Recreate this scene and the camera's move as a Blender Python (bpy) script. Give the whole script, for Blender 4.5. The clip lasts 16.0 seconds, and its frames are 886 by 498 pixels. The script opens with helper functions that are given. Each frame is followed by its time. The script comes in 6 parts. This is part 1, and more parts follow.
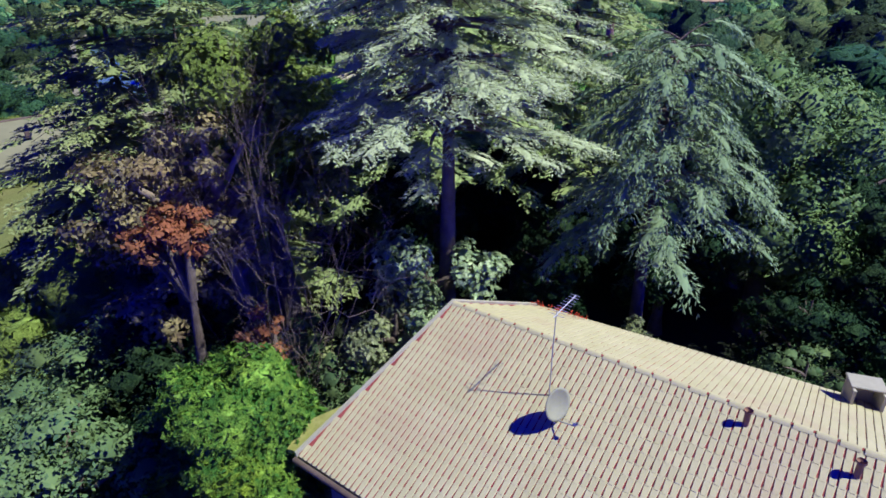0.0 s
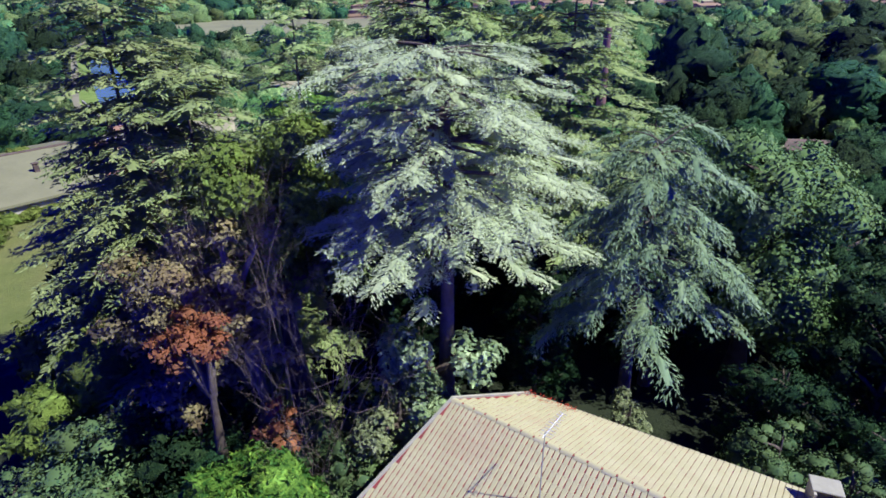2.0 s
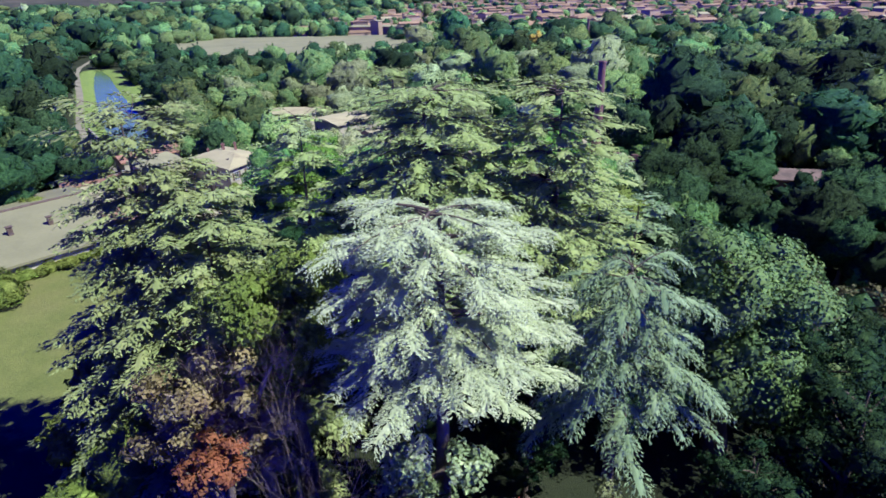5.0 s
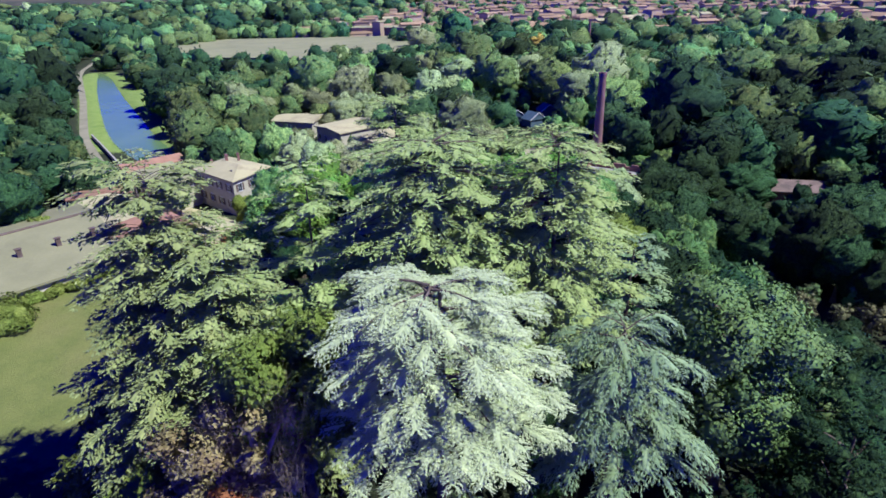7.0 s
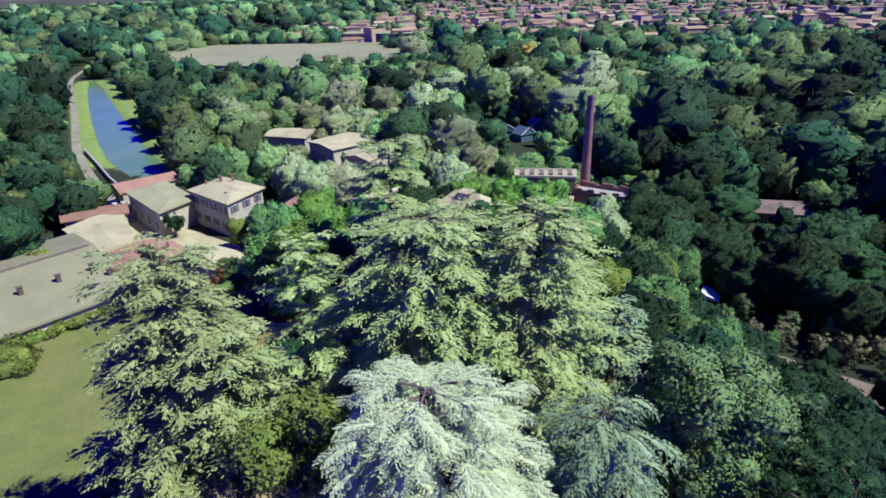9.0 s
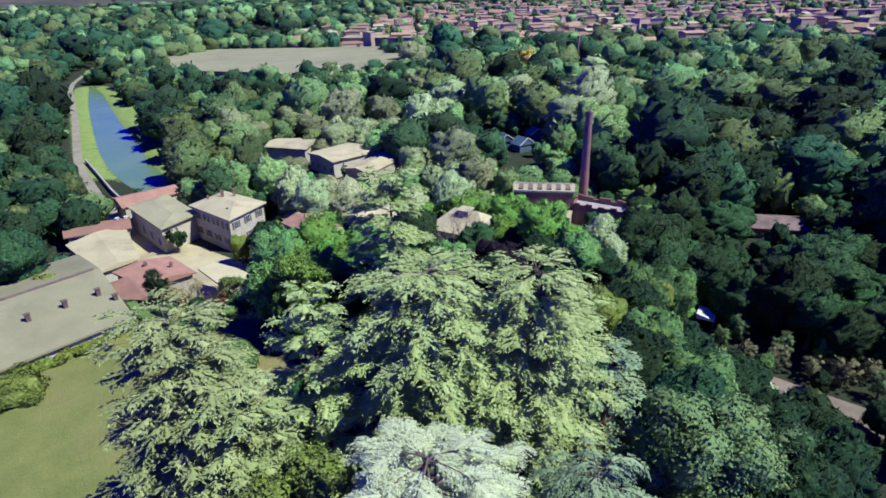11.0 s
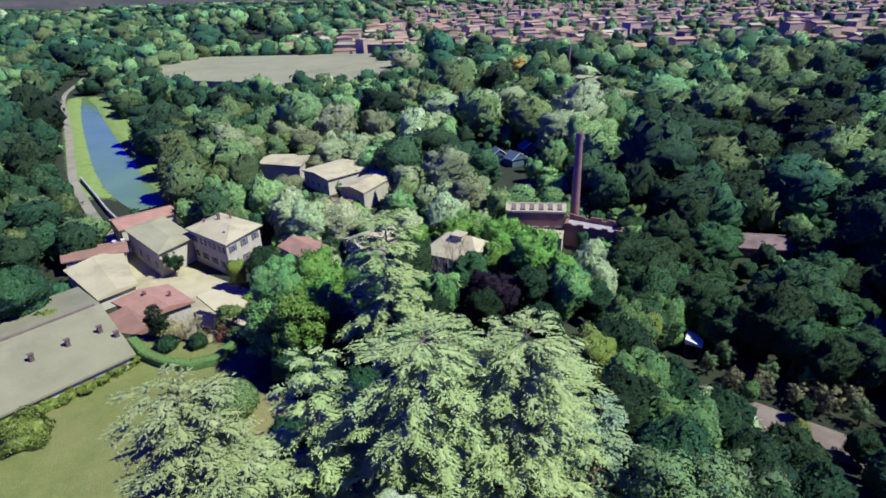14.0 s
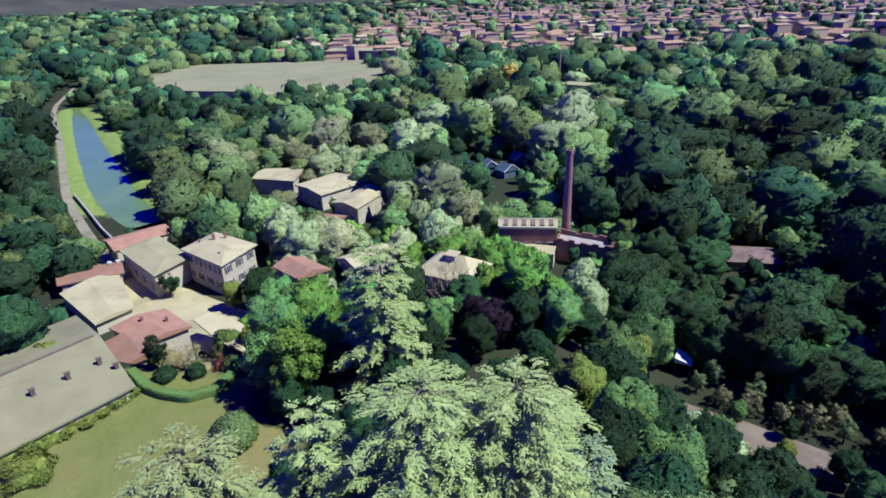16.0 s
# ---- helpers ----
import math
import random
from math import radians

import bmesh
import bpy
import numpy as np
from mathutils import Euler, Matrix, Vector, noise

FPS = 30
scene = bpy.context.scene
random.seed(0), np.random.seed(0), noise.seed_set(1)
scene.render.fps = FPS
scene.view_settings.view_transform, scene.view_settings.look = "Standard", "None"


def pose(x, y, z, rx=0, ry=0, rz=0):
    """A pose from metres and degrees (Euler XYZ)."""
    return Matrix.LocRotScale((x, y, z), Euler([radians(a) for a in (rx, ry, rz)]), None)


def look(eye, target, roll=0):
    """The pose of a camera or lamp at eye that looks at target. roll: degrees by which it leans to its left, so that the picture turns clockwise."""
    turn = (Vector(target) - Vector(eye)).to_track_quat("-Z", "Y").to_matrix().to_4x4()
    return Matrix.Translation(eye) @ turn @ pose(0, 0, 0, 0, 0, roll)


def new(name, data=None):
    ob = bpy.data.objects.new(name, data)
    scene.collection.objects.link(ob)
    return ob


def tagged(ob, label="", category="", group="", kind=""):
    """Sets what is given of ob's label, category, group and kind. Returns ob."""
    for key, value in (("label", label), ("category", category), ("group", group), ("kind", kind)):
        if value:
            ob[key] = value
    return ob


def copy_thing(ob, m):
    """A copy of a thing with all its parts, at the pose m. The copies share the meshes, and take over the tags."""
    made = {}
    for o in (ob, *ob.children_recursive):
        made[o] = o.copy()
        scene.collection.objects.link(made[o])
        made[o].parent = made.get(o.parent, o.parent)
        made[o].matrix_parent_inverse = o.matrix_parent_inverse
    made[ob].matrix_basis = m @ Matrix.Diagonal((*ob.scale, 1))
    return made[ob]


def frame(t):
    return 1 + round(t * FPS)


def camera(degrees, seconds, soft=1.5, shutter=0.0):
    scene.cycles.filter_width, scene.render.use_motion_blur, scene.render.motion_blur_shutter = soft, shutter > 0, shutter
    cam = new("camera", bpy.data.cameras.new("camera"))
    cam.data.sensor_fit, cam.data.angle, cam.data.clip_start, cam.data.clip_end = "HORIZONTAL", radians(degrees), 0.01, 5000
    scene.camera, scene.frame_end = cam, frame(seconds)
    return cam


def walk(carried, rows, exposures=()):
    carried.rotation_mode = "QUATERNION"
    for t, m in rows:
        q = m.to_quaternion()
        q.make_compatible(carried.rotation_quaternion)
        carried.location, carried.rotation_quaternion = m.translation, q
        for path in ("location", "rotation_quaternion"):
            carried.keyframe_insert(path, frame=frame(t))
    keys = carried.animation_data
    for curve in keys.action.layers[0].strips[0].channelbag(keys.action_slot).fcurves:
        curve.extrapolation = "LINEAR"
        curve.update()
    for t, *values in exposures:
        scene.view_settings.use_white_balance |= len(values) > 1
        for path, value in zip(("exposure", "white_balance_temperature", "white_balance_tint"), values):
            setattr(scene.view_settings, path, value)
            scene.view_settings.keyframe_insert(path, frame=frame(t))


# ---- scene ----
cam = camera(74.0, 16.0, soft=1.65)
PATH = [
    (0, (-0.248, 1.236, 25.881), (-0.264, 3.055, 25.049), -0.8),
    (0.5, (-0.207, 1.201, 26.456), (-0.222, 3.02, 25.624), -0.8),
    (1, (-0.115, 1.218, 27.21), (-0.132, 3.038, 26.38), -0.8),
    (1.5, (-0.187, 1.217, 28.089), (-0.2, 3.037, 27.261), -1.0),
    (2, (-0.219, 1.193, 28.953), (-0.232, 3.012, 28.12), -1.0),
    (2.5, (-0.22, 1.118, 29.588), (-0.234, 2.938, 28.759), -1.0),
    (3, (-0.128, 1.028, 30.24), (-0.142, 2.849, 29.414), -1.2),
    (3.5, (0.001, 1.004, 31.108), (-0.016, 2.827, 30.286), -1.4),
    (4, (0.069, 1.008, 32.015), (0.052, 2.833, 31.197), -1.4),
    (4.2, (0.029, 0.872, 32.283), (0.019, 2.703, 31.479), -1.5),
    (6.3, (0.185, 1.024, 34.629), (0.153, 2.85, 33.814), -1.6),
    (6.5, (0.164, 1.027, 34.898), (0.136, 2.853, 34.082), -1.6),
    (7, (0.185, 1.0, 35.665), (0.162, 2.827, 34.851), -1.6),
    (7.5, (0.178, 0.889, 36.613), (0.164, 2.715, 35.798), -1.6),
    (8, (0.168, 0.89, 37.611), (0.161, 2.717, 36.797), -1.5),
    (8.5, (0.206, 0.88, 38.705), (0.205, 2.707, 37.891), -1.5),
    (9, (0.234, 0.824, 39.614), (0.239, 2.651, 38.801), -1.4),
    (9.2, (0.354, 0.784, 39.905), (0.351, 2.615, 39.099), -1.7),
    (11.3, (0.211, 0.929, 42.933), (0.22, 2.756, 42.119), -1.4),
    (11.5, (0.237, 0.841, 43.198), (0.245, 2.669, 42.387), -1.7),
    (12, (0.217, 0.911, 44.004), (0.232, 2.74, 43.194), -1.4),
    (12.5, (0.117, 0.918, 44.739), (0.13, 2.746, 43.93), -1.6),
    (13, (0.055, 0.938, 45.32), (0.069, 2.767, 44.51), -1.6),
    (13.5, (0.111, 0.939, 45.93), (0.128, 2.767, 45.119), -1.7),
    (14, (0.261, 0.948, 46.674), (0.29, 2.775, 45.862), -1.6),
    (14.5, (0.296, 0.945, 47.519), (0.331, 2.773, 46.708), -1.7),
    (15, (0.35, 0.928, 48.333), (0.388, 2.756, 47.522), -2.0),
    (15.5, (0.388, 0.933, 49.265), (0.434, 2.76, 48.453), -2.0),
    (16, (0.43, 0.983, 50.06), (0.48, 2.811, 49.249), -2.1),
]
walk(cam, [(t, look(eye, target, roll)) for t, eye, target, roll in PATH],
     [(0, 0.22, 4850, 18), (2, 0.3, 4850, 18), (4.2, 0.42, 4850, 18), (8, 0.4, 4850, 18), (16, 0.4, 4850, 18)])

# ---- light ----
SUN_EL, SUN_AZ = radians(52), radians(107)   # azimuth clockwise from +y
world = bpy.data.worlds.new("sky")
scene.world = world
world.use_nodes = True
wn = world.node_tree
sky = wn.nodes.new("ShaderNodeTexSky")
sky.sky_type, sky.sun_disc = "NISHITA", False
sky.sun_elevation, sky.sun_rotation = SUN_EL, SUN_AZ
sky.altitude, sky.air_density, sky.dust_density, sky.ozone_density = 9000, 0.5, 0.0, 9.0
deep = wn.nodes.new("ShaderNodeMix")
deep.data_type, deep.blend_type = "RGBA", "MULTIPLY"
deep.inputs[0].default_value = 1.0
deep.inputs[7].default_value = (0.2, 0.22, 12.5, 1)
wn.links.new(sky.outputs["Color"], deep.inputs[6])
wn.links.new(deep.outputs[2], wn.nodes["Background"].inputs["Color"])
wn.nodes["Background"].inputs["Strength"].default_value = 0.042
sun = new("sun", bpy.data.lights.new("sun", "SUN"))
sun.data.energy, sun.data.angle, sun.data.color = 6.2, radians(0.5), (1.0, 0.9, 0.64)
sun_way = Vector((math.sin(SUN_AZ) * math.cos(SUN_EL), math.cos(SUN_AZ) * math.cos(SUN_EL), math.sin(SUN_EL)))
sun.matrix_world = look(sun_way * 300, (0, 0, 0))

# ---- materials ----
def base_material(name, rough=0.8, spec=0.3, metal=0.0):
    m = bpy.data.materials.new(name)
    m.use_nodes = True
    nt = m.node_tree
    p = nt.nodes["Principled BSDF"]
    p.inputs["Roughness"].default_value = rough
    p.inputs["Specular IOR Level"].default_value = spec
    p.inputs["Metallic"].default_value = metal
    return m, nt, p


def noise_fac(nt, scale, detail=4.0, rough=0.55, lo=0.35, hi=0.65, coords="Object"):
    """A noise, in metres, stretched to 0..1 between lo and hi."""
    tc = nt.nodes.new("ShaderNodeNewGeometry") if coords == "World" else nt.nodes.new("ShaderNodeTexCoord")
    n = nt.nodes.new("ShaderNodeTexNoise")
    n.inputs["Scale"].default_value, n.inputs["Detail"].default_value = scale, detail
    n.inputs["Roughness"].default_value = rough
    nt.links.new(tc.outputs["Position" if coords == "World" else "Object"], n.inputs["Vector"])
    r = nt.nodes.new("ShaderNodeMapRange")
    r.inputs["From Min"].default_value, r.inputs["From Max"].default_value = lo, hi
    nt.links.new(n.outputs["Fac"], r.inputs["Value"])
    return r.outputs["Result"]


def mixed(nt, fac, a, b, blend="MIX"):
    mx = nt.nodes.new("ShaderNodeMix")
    mx.data_type, mx.blend_type = "RGBA", blend
    for key, v in ((0, fac), (6, a), (7, b)):
        if isinstance(v, bpy.types.NodeSocket):
            nt.links.new(v, mx.inputs[key])
        elif key == 0:
            mx.inputs[0].default_value = v
        else:
            mx.inputs[key].default_value = (*v, 1)
    return mx.outputs[2]


def bump(nt, p, height, strength=0.4, dist=0.02):
    b = nt.nodes.new("ShaderNodeBump")
    b.inputs["Strength"].default_value, b.inputs["Distance"].default_value = strength, dist
    nt.links.new(height, b.inputs["Height"])
    nt.links.new(b.outputs["Normal"], p.inputs["Normal"])


def surface(name, a, b, c=None, scale=1.0, fine=14.0, rough=0.85, spec=0.25, coords="Object", relief=0.3, metal=0.0, vary=0.0):
    """Two tones at a large scale, a third as stains, and a fine grain with relief."""
    m, nt, p = base_material(name, rough, spec, metal)
    col = mixed(nt, noise_fac(nt, scale, coords=coords), a, b)
    if c:
        col = mixed(nt, noise_fac(nt, scale * 0.37 + 0.01, 6, 0.7, 0.52, 0.66, coords), col, c)
    grain = noise_fac(nt, fine, 5, 0.65, 0.3, 0.7, coords)
    dark = tuple(0.72 * v for v in a)
    col = mixed(nt, mixed_value(nt, grain, 0.35), col, dark)
    if vary:
        oi = nt.nodes.new("ShaderNodeObjectInfo")
        hs = nt.nodes.new("ShaderNodeHueSaturation")
        vr = nt.nodes.new("ShaderNodeMapRange")
        vr.inputs["To Min"].default_value, vr.inputs["To Max"].default_value = 1 - vary, 1 + vary
        nt.links.new(oi.outputs["Random"], vr.inputs["Value"])
        nt.links.new(vr.outputs["Result"], hs.inputs["Value"])
        nt.links.new(col, hs.inputs["Color"])
        col = hs.outputs["Color"]
    nt.links.new(col, p.inputs["Base Color"])
    if relief:
        bump(nt, p, grain, relief, 0.03)
    return m


def mixed_value(nt, v, k):
    mu = nt.nodes.new("ShaderNodeMath")
    mu.operation = "MULTIPLY"
    nt.links.new(v, mu.inputs[0])
    mu.inputs[1].default_value = k
    return mu.outputs[0]


def foliage(name, a, b, c, passing=0.12, hue=0.02, rough=0.6, by_tree=False, swing=(0.78, 1.25), grain=0.0):
    """Leaves: every leaf its own tone between a and b, patches of c, the whole tree shifted a little; grain paints
    shade between tufts.
    """
    m, nt, p = base_material(name, rough, 0.06)
    g = nt.nodes.new("ShaderNodeNewGeometry")
    col = mixed(nt, g.outputs["Random Per Island"], a, b)
    col = mixed(nt, noise_fac(nt, 0.55, 3, 0.6, 0.48, 0.68), col, c)
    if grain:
        # noise darkens the dips of the bump: shade between tufts put into the colour
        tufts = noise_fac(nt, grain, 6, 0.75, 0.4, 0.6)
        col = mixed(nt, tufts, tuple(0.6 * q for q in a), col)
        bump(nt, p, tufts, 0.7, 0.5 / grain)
    if by_tree:
        at = nt.nodes.new("ShaderNodeAttribute")
        at.attribute_name = "tone"
        th = nt.nodes.new("ShaderNodeHueSaturation")
        for key, lo, hi in (("Value", 0.55, 1.55), ("Hue", 0.47, 0.52)):
            r = nt.nodes.new("ShaderNodeMapRange")
            r.inputs["To Min"].default_value, r.inputs["To Max"].default_value = lo, hi
            nt.links.new(at.outputs["Fac"], r.inputs["Value"])
            nt.links.new(r.outputs["Result"], th.inputs[key])
        nt.links.new(col, th.inputs["Color"])
        col = th.outputs["Color"]
    oi = nt.nodes.new("ShaderNodeObjectInfo")
    hs = nt.nodes.new("ShaderNodeHueSaturation")
    hs.inputs["Saturation"].default_value = 1.08
    for key, lo, hi in (("Hue", 0.5 - hue, 0.5 + hue), ("Value", *swing)):
        r = nt.nodes.new("ShaderNodeMapRange")
        r.inputs["To Min"].default_value, r.inputs["To Max"].default_value = lo, hi
        nt.links.new(oi.outputs["Random"], r.inputs["Value"])
        nt.links.new(r.outputs["Result"], hs.inputs[key])
    nt.links.new(col, hs.inputs["Color"])
    col = hs.outputs["Color"]
    nt.links.new(col, p.inputs["Base Color"])
    tr = nt.nodes.new("ShaderNodeBsdfTranslucent")
    nt.links.new(col, tr.inputs["Color"])
    ms = nt.nodes.new("ShaderNodeMixShader")
    ms.inputs[0].default_value = passing
    nt.links.new(p.outputs[0], ms.inputs[1])
    nt.links.new(tr.outputs[0], ms.inputs[2])
    nt.links.new(ms.outputs[0], nt.nodes["Material Output"].inputs["Surface"])
    return m


BARK = surface("bark", (0.12, 0.09, 0.065), (0.2, 0.16, 0.12), (0.08, 0.07, 0.05), 2.0, 22, 0.95, 0.1, relief=0.8)
PALE_BARK = surface("pale_bark", (0.3, 0.23, 0.14), (0.22, 0.17, 0.11), (0.37, 0.3, 0.2), 2.5, 24, 0.9, 0.1)
CEDAR_BLUE = foliage("blue_cedar_needles", (0.356, 0.406, 0.217), (0.554, 0.594, 0.334), (0.426, 0.475, 0.25), 0.1, hue=0.006, swing=(0.94, 1.08))
CEDAR_GREEN = foliage("cedar_needles", (0.258, 0.336, 0.118), (0.403, 0.47, 0.185), (0.325, 0.392, 0.14), 0.12, hue=0.006, swing=(0.94, 1.08))
CEDAR_YELLOW = foliage("deodar_needles", (0.22, 0.27, 0.1), (0.34, 0.375, 0.15), (0.22, 0.26, 0.1), 0.12, hue=0.006, swing=(0.94, 1.08))
CEDAR_WEEP = foliage("weeping_needles", (0.2, 0.29, 0.14), (0.31, 0.4, 0.2), (0.25, 0.32, 0.14), 0.12, hue=0.006, swing=(0.94, 1.08))
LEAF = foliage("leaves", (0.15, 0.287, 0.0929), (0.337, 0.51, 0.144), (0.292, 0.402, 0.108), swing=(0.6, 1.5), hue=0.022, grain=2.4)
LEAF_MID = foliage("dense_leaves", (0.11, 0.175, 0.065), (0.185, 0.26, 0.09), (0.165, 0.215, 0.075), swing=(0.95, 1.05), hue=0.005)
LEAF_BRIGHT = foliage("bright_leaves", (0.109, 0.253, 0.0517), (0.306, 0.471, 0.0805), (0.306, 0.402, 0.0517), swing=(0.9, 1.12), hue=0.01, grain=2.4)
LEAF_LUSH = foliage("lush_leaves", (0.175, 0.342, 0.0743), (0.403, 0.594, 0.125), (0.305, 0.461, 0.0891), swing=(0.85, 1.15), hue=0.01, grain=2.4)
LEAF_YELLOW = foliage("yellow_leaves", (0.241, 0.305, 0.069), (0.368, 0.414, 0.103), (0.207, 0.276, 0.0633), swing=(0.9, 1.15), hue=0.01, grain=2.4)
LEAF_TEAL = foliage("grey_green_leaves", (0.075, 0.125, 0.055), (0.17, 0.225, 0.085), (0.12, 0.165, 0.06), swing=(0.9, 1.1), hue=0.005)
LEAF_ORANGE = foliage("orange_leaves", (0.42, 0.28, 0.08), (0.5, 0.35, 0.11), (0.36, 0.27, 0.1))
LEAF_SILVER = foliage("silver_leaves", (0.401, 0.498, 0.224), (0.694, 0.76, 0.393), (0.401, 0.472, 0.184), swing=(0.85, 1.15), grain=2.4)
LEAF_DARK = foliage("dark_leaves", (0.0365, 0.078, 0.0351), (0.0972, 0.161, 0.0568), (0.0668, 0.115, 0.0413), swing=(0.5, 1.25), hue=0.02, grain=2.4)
LEAF_RUST = foliage("rust_leaves", (0.24, 0.1, 0.05), (0.34, 0.155, 0.075), (0.2, 0.11, 0.055), hue=0.006)
LEAF_BROWN = foliage("brown_leaves", (0.24, 0.2, 0.09), (0.34, 0.3, 0.14), (0.22, 0.16, 0.08))
LEAF_SCRUB = foliage("scrub_leaves", (0.1, 0.105, 0.055), (0.2, 0.195, 0.095), (0.16, 0.14, 0.075), swing=(0.75, 1.2))
# purple leaves taken near black: the shade on these trees is in the colour
LEAF_PURPLE = foliage("shaded_purple_leaves", (0.0126, 0.0084, 0.0126), (0.0231, 0.0147, 0.0176), (0.0189, 0.0134, 0.0151))
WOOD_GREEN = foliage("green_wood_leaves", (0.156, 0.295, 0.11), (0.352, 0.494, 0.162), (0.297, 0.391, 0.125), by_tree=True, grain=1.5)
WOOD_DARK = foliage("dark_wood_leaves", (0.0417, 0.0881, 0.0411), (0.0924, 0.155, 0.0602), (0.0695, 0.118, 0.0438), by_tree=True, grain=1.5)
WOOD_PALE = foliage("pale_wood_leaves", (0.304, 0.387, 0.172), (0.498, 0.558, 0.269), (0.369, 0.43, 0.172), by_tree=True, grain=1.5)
ROOF_TILE = surface("pale_clay_tile", (0.46, 0.41, 0.2), (0.52, 0.465, 0.24), (0.46, 0.375, 0.2), 1.2, 18, 0.85, 0.2, vary=0.07, relief=0.15)
TILE_JOINT = surface("dark_red_clay", (0.24, 0.055, 0.05), (0.31, 0.075, 0.065), (0.17, 0.045, 0.045), 3.0, 20, 0.95, 0.1)
ROOF_RED = surface("red_clay_roof", (0.25, 0.14, 0.085), (0.32, 0.18, 0.11), (0.22, 0.14, 0.09), 0.5, 6, 0.9, 0.2, vary=0.15)
ROOF_PALE = surface("pale_roof", (0.37, 0.33, 0.17), (0.43, 0.38, 0.2), (0.28, 0.235, 0.13), 0.35, 5, 0.9, 0.2, vary=0.12)
TOWN_WALL = surface("weathered_town_plaster", (0.427, 0.324, 0.191), (0.545, 0.415, 0.249), (0.337, 0.246, 0.158), 0.1, 3, 0.95, 0.1, vary=0.3)
TOWN_ROOF = surface("weathered_town_tiles", (0.278, 0.187, 0.106), (0.355, 0.244, 0.138), (0.222, 0.164, 0.0965), 0.1, 3, 0.95, 0.1, vary=0.25)
FLAT_ROOF = surface("dull_felt_roof", (0.3, 0.285, 0.145), (0.345, 0.325, 0.165), (0.24, 0.225, 0.12), 0.05, 1.5, 0.95, 0.08)
HALL_ROOF = surface("weathered_hall_roof", (0.225, 0.22, 0.11), (0.27, 0.26, 0.13), (0.19, 0.18, 0.095), 0.05, 1.5, 0.95, 0.08)
ROOF_BROWN = surface("old_brown_roof", (0.15, 0.105, 0.085), (0.22, 0.16, 0.13), (0.11, 0.085, 0.07), 0.7, 6, 0.9, 0.2)
ROOF_GREY = surface("grey_sheet_roof", (0.215, 0.205, 0.105), (0.26, 0.245, 0.125), (0.18, 0.17, 0.09), 0.25, 4, 0.9, 0.08)
PLASTER = surface("cream_plaster", (0.4, 0.37, 0.25), (0.47, 0.43, 0.29), (0.33, 0.295, 0.2), 0.5, 7, 0.9, 0.2, vary=0.12)
BRICK = surface("old_brick", (0.19, 0.1, 0.085), (0.26, 0.15, 0.12), (0.15, 0.1, 0.085), 0.6, 9, 0.9, 0.2)
STONE = surface("rough_stone", (0.3, 0.27, 0.23), (0.38, 0.35, 0.3), (0.22, 0.21, 0.18), 0.6, 8, 0.95, 0.15)
DARK_GLASS = base_material("window_glass", 0.12, 0.5)[0]
DARK_GLASS.node_tree.nodes["Principled BSDF"].inputs["Base Color"].default_value = (0.03, 0.035, 0.045, 1)
DARK_WOOD = surface("dark_wood", (0.1, 0.07, 0.05), (0.15, 0.11, 0.08), None, 3, 20, 0.8, 0.2)
METAL = surface("galvanised_metal", (0.5, 0.5, 0.5), (0.6, 0.6, 0.58), None, 3, 30, 0.4, 0.5, metal=0.7, relief=0.1)
WHITE = surface("white_paint", (0.5, 0.49, 0.44), (0.56, 0.55, 0.5), None, 2, 12, 0.6, 0.3)
ASPHALT = surface("pale_paving", (0.37, 0.33, 0.17), (0.45, 0.4, 0.21), (0.27, 0.235, 0.13), 0.2, 4, 0.95, 0.1, coords="World")
LANE_GREY = surface("dull_gravel", (0.22, 0.2, 0.13), (0.29, 0.26, 0.17), (0.17, 0.16, 0.1), 0.2, 4, 0.95, 0.1, coords="World")
EARTH = surface("bare_earth", (0.16, 0.125, 0.085), (0.22, 0.18, 0.13), (0.13, 0.11, 0.075), 0.3, 5, 0.95, 0.1, coords="World")

# ---- helpers for building ----
def mesh_of(name, verts, faces, material, smooth=False):
    """A mesh from arrays; faces all have the same number of corners."""
    v = np.asarray(verts, np.float32).reshape(-1, 3)
    f = np.asarray(faces, np.int32)
    me = bpy.data.meshes.new(name)
    me.vertices.add(len(v))
    me.vertices.foreach_set("co", v.ravel())
    me.loops.add(f.size)
    me.loops.foreach_set("vertex_index", f.ravel())
    me.polygons.add(len(f))
    me.polygons.foreach_set("loop_start", np.arange(0, f.size, f.shape[1], dtype=np.int32))
    me.update(calc_edges=True)
    me.polygons.foreach_set("use_smooth", np.full(len(f), smooth, bool))
    me.materials.append(material)
    return me


def part(name, bm, material, parent, label=""):
    """Links a bmesh or a mesh as one object under a thing or part."""
    if isinstance(bm, bmesh.types.BMesh):
        me = bpy.data.meshes.new(name)
        bmesh.ops.recalc_face_normals(bm, faces=bm.faces)
        bm.to_mesh(me)
        bm.free()
        me.materials.append(material)
    else:
        me = bm
    ob = new(name, me)
    ob.parent = parent
    if label:
        tagged(ob, label)
    return ob


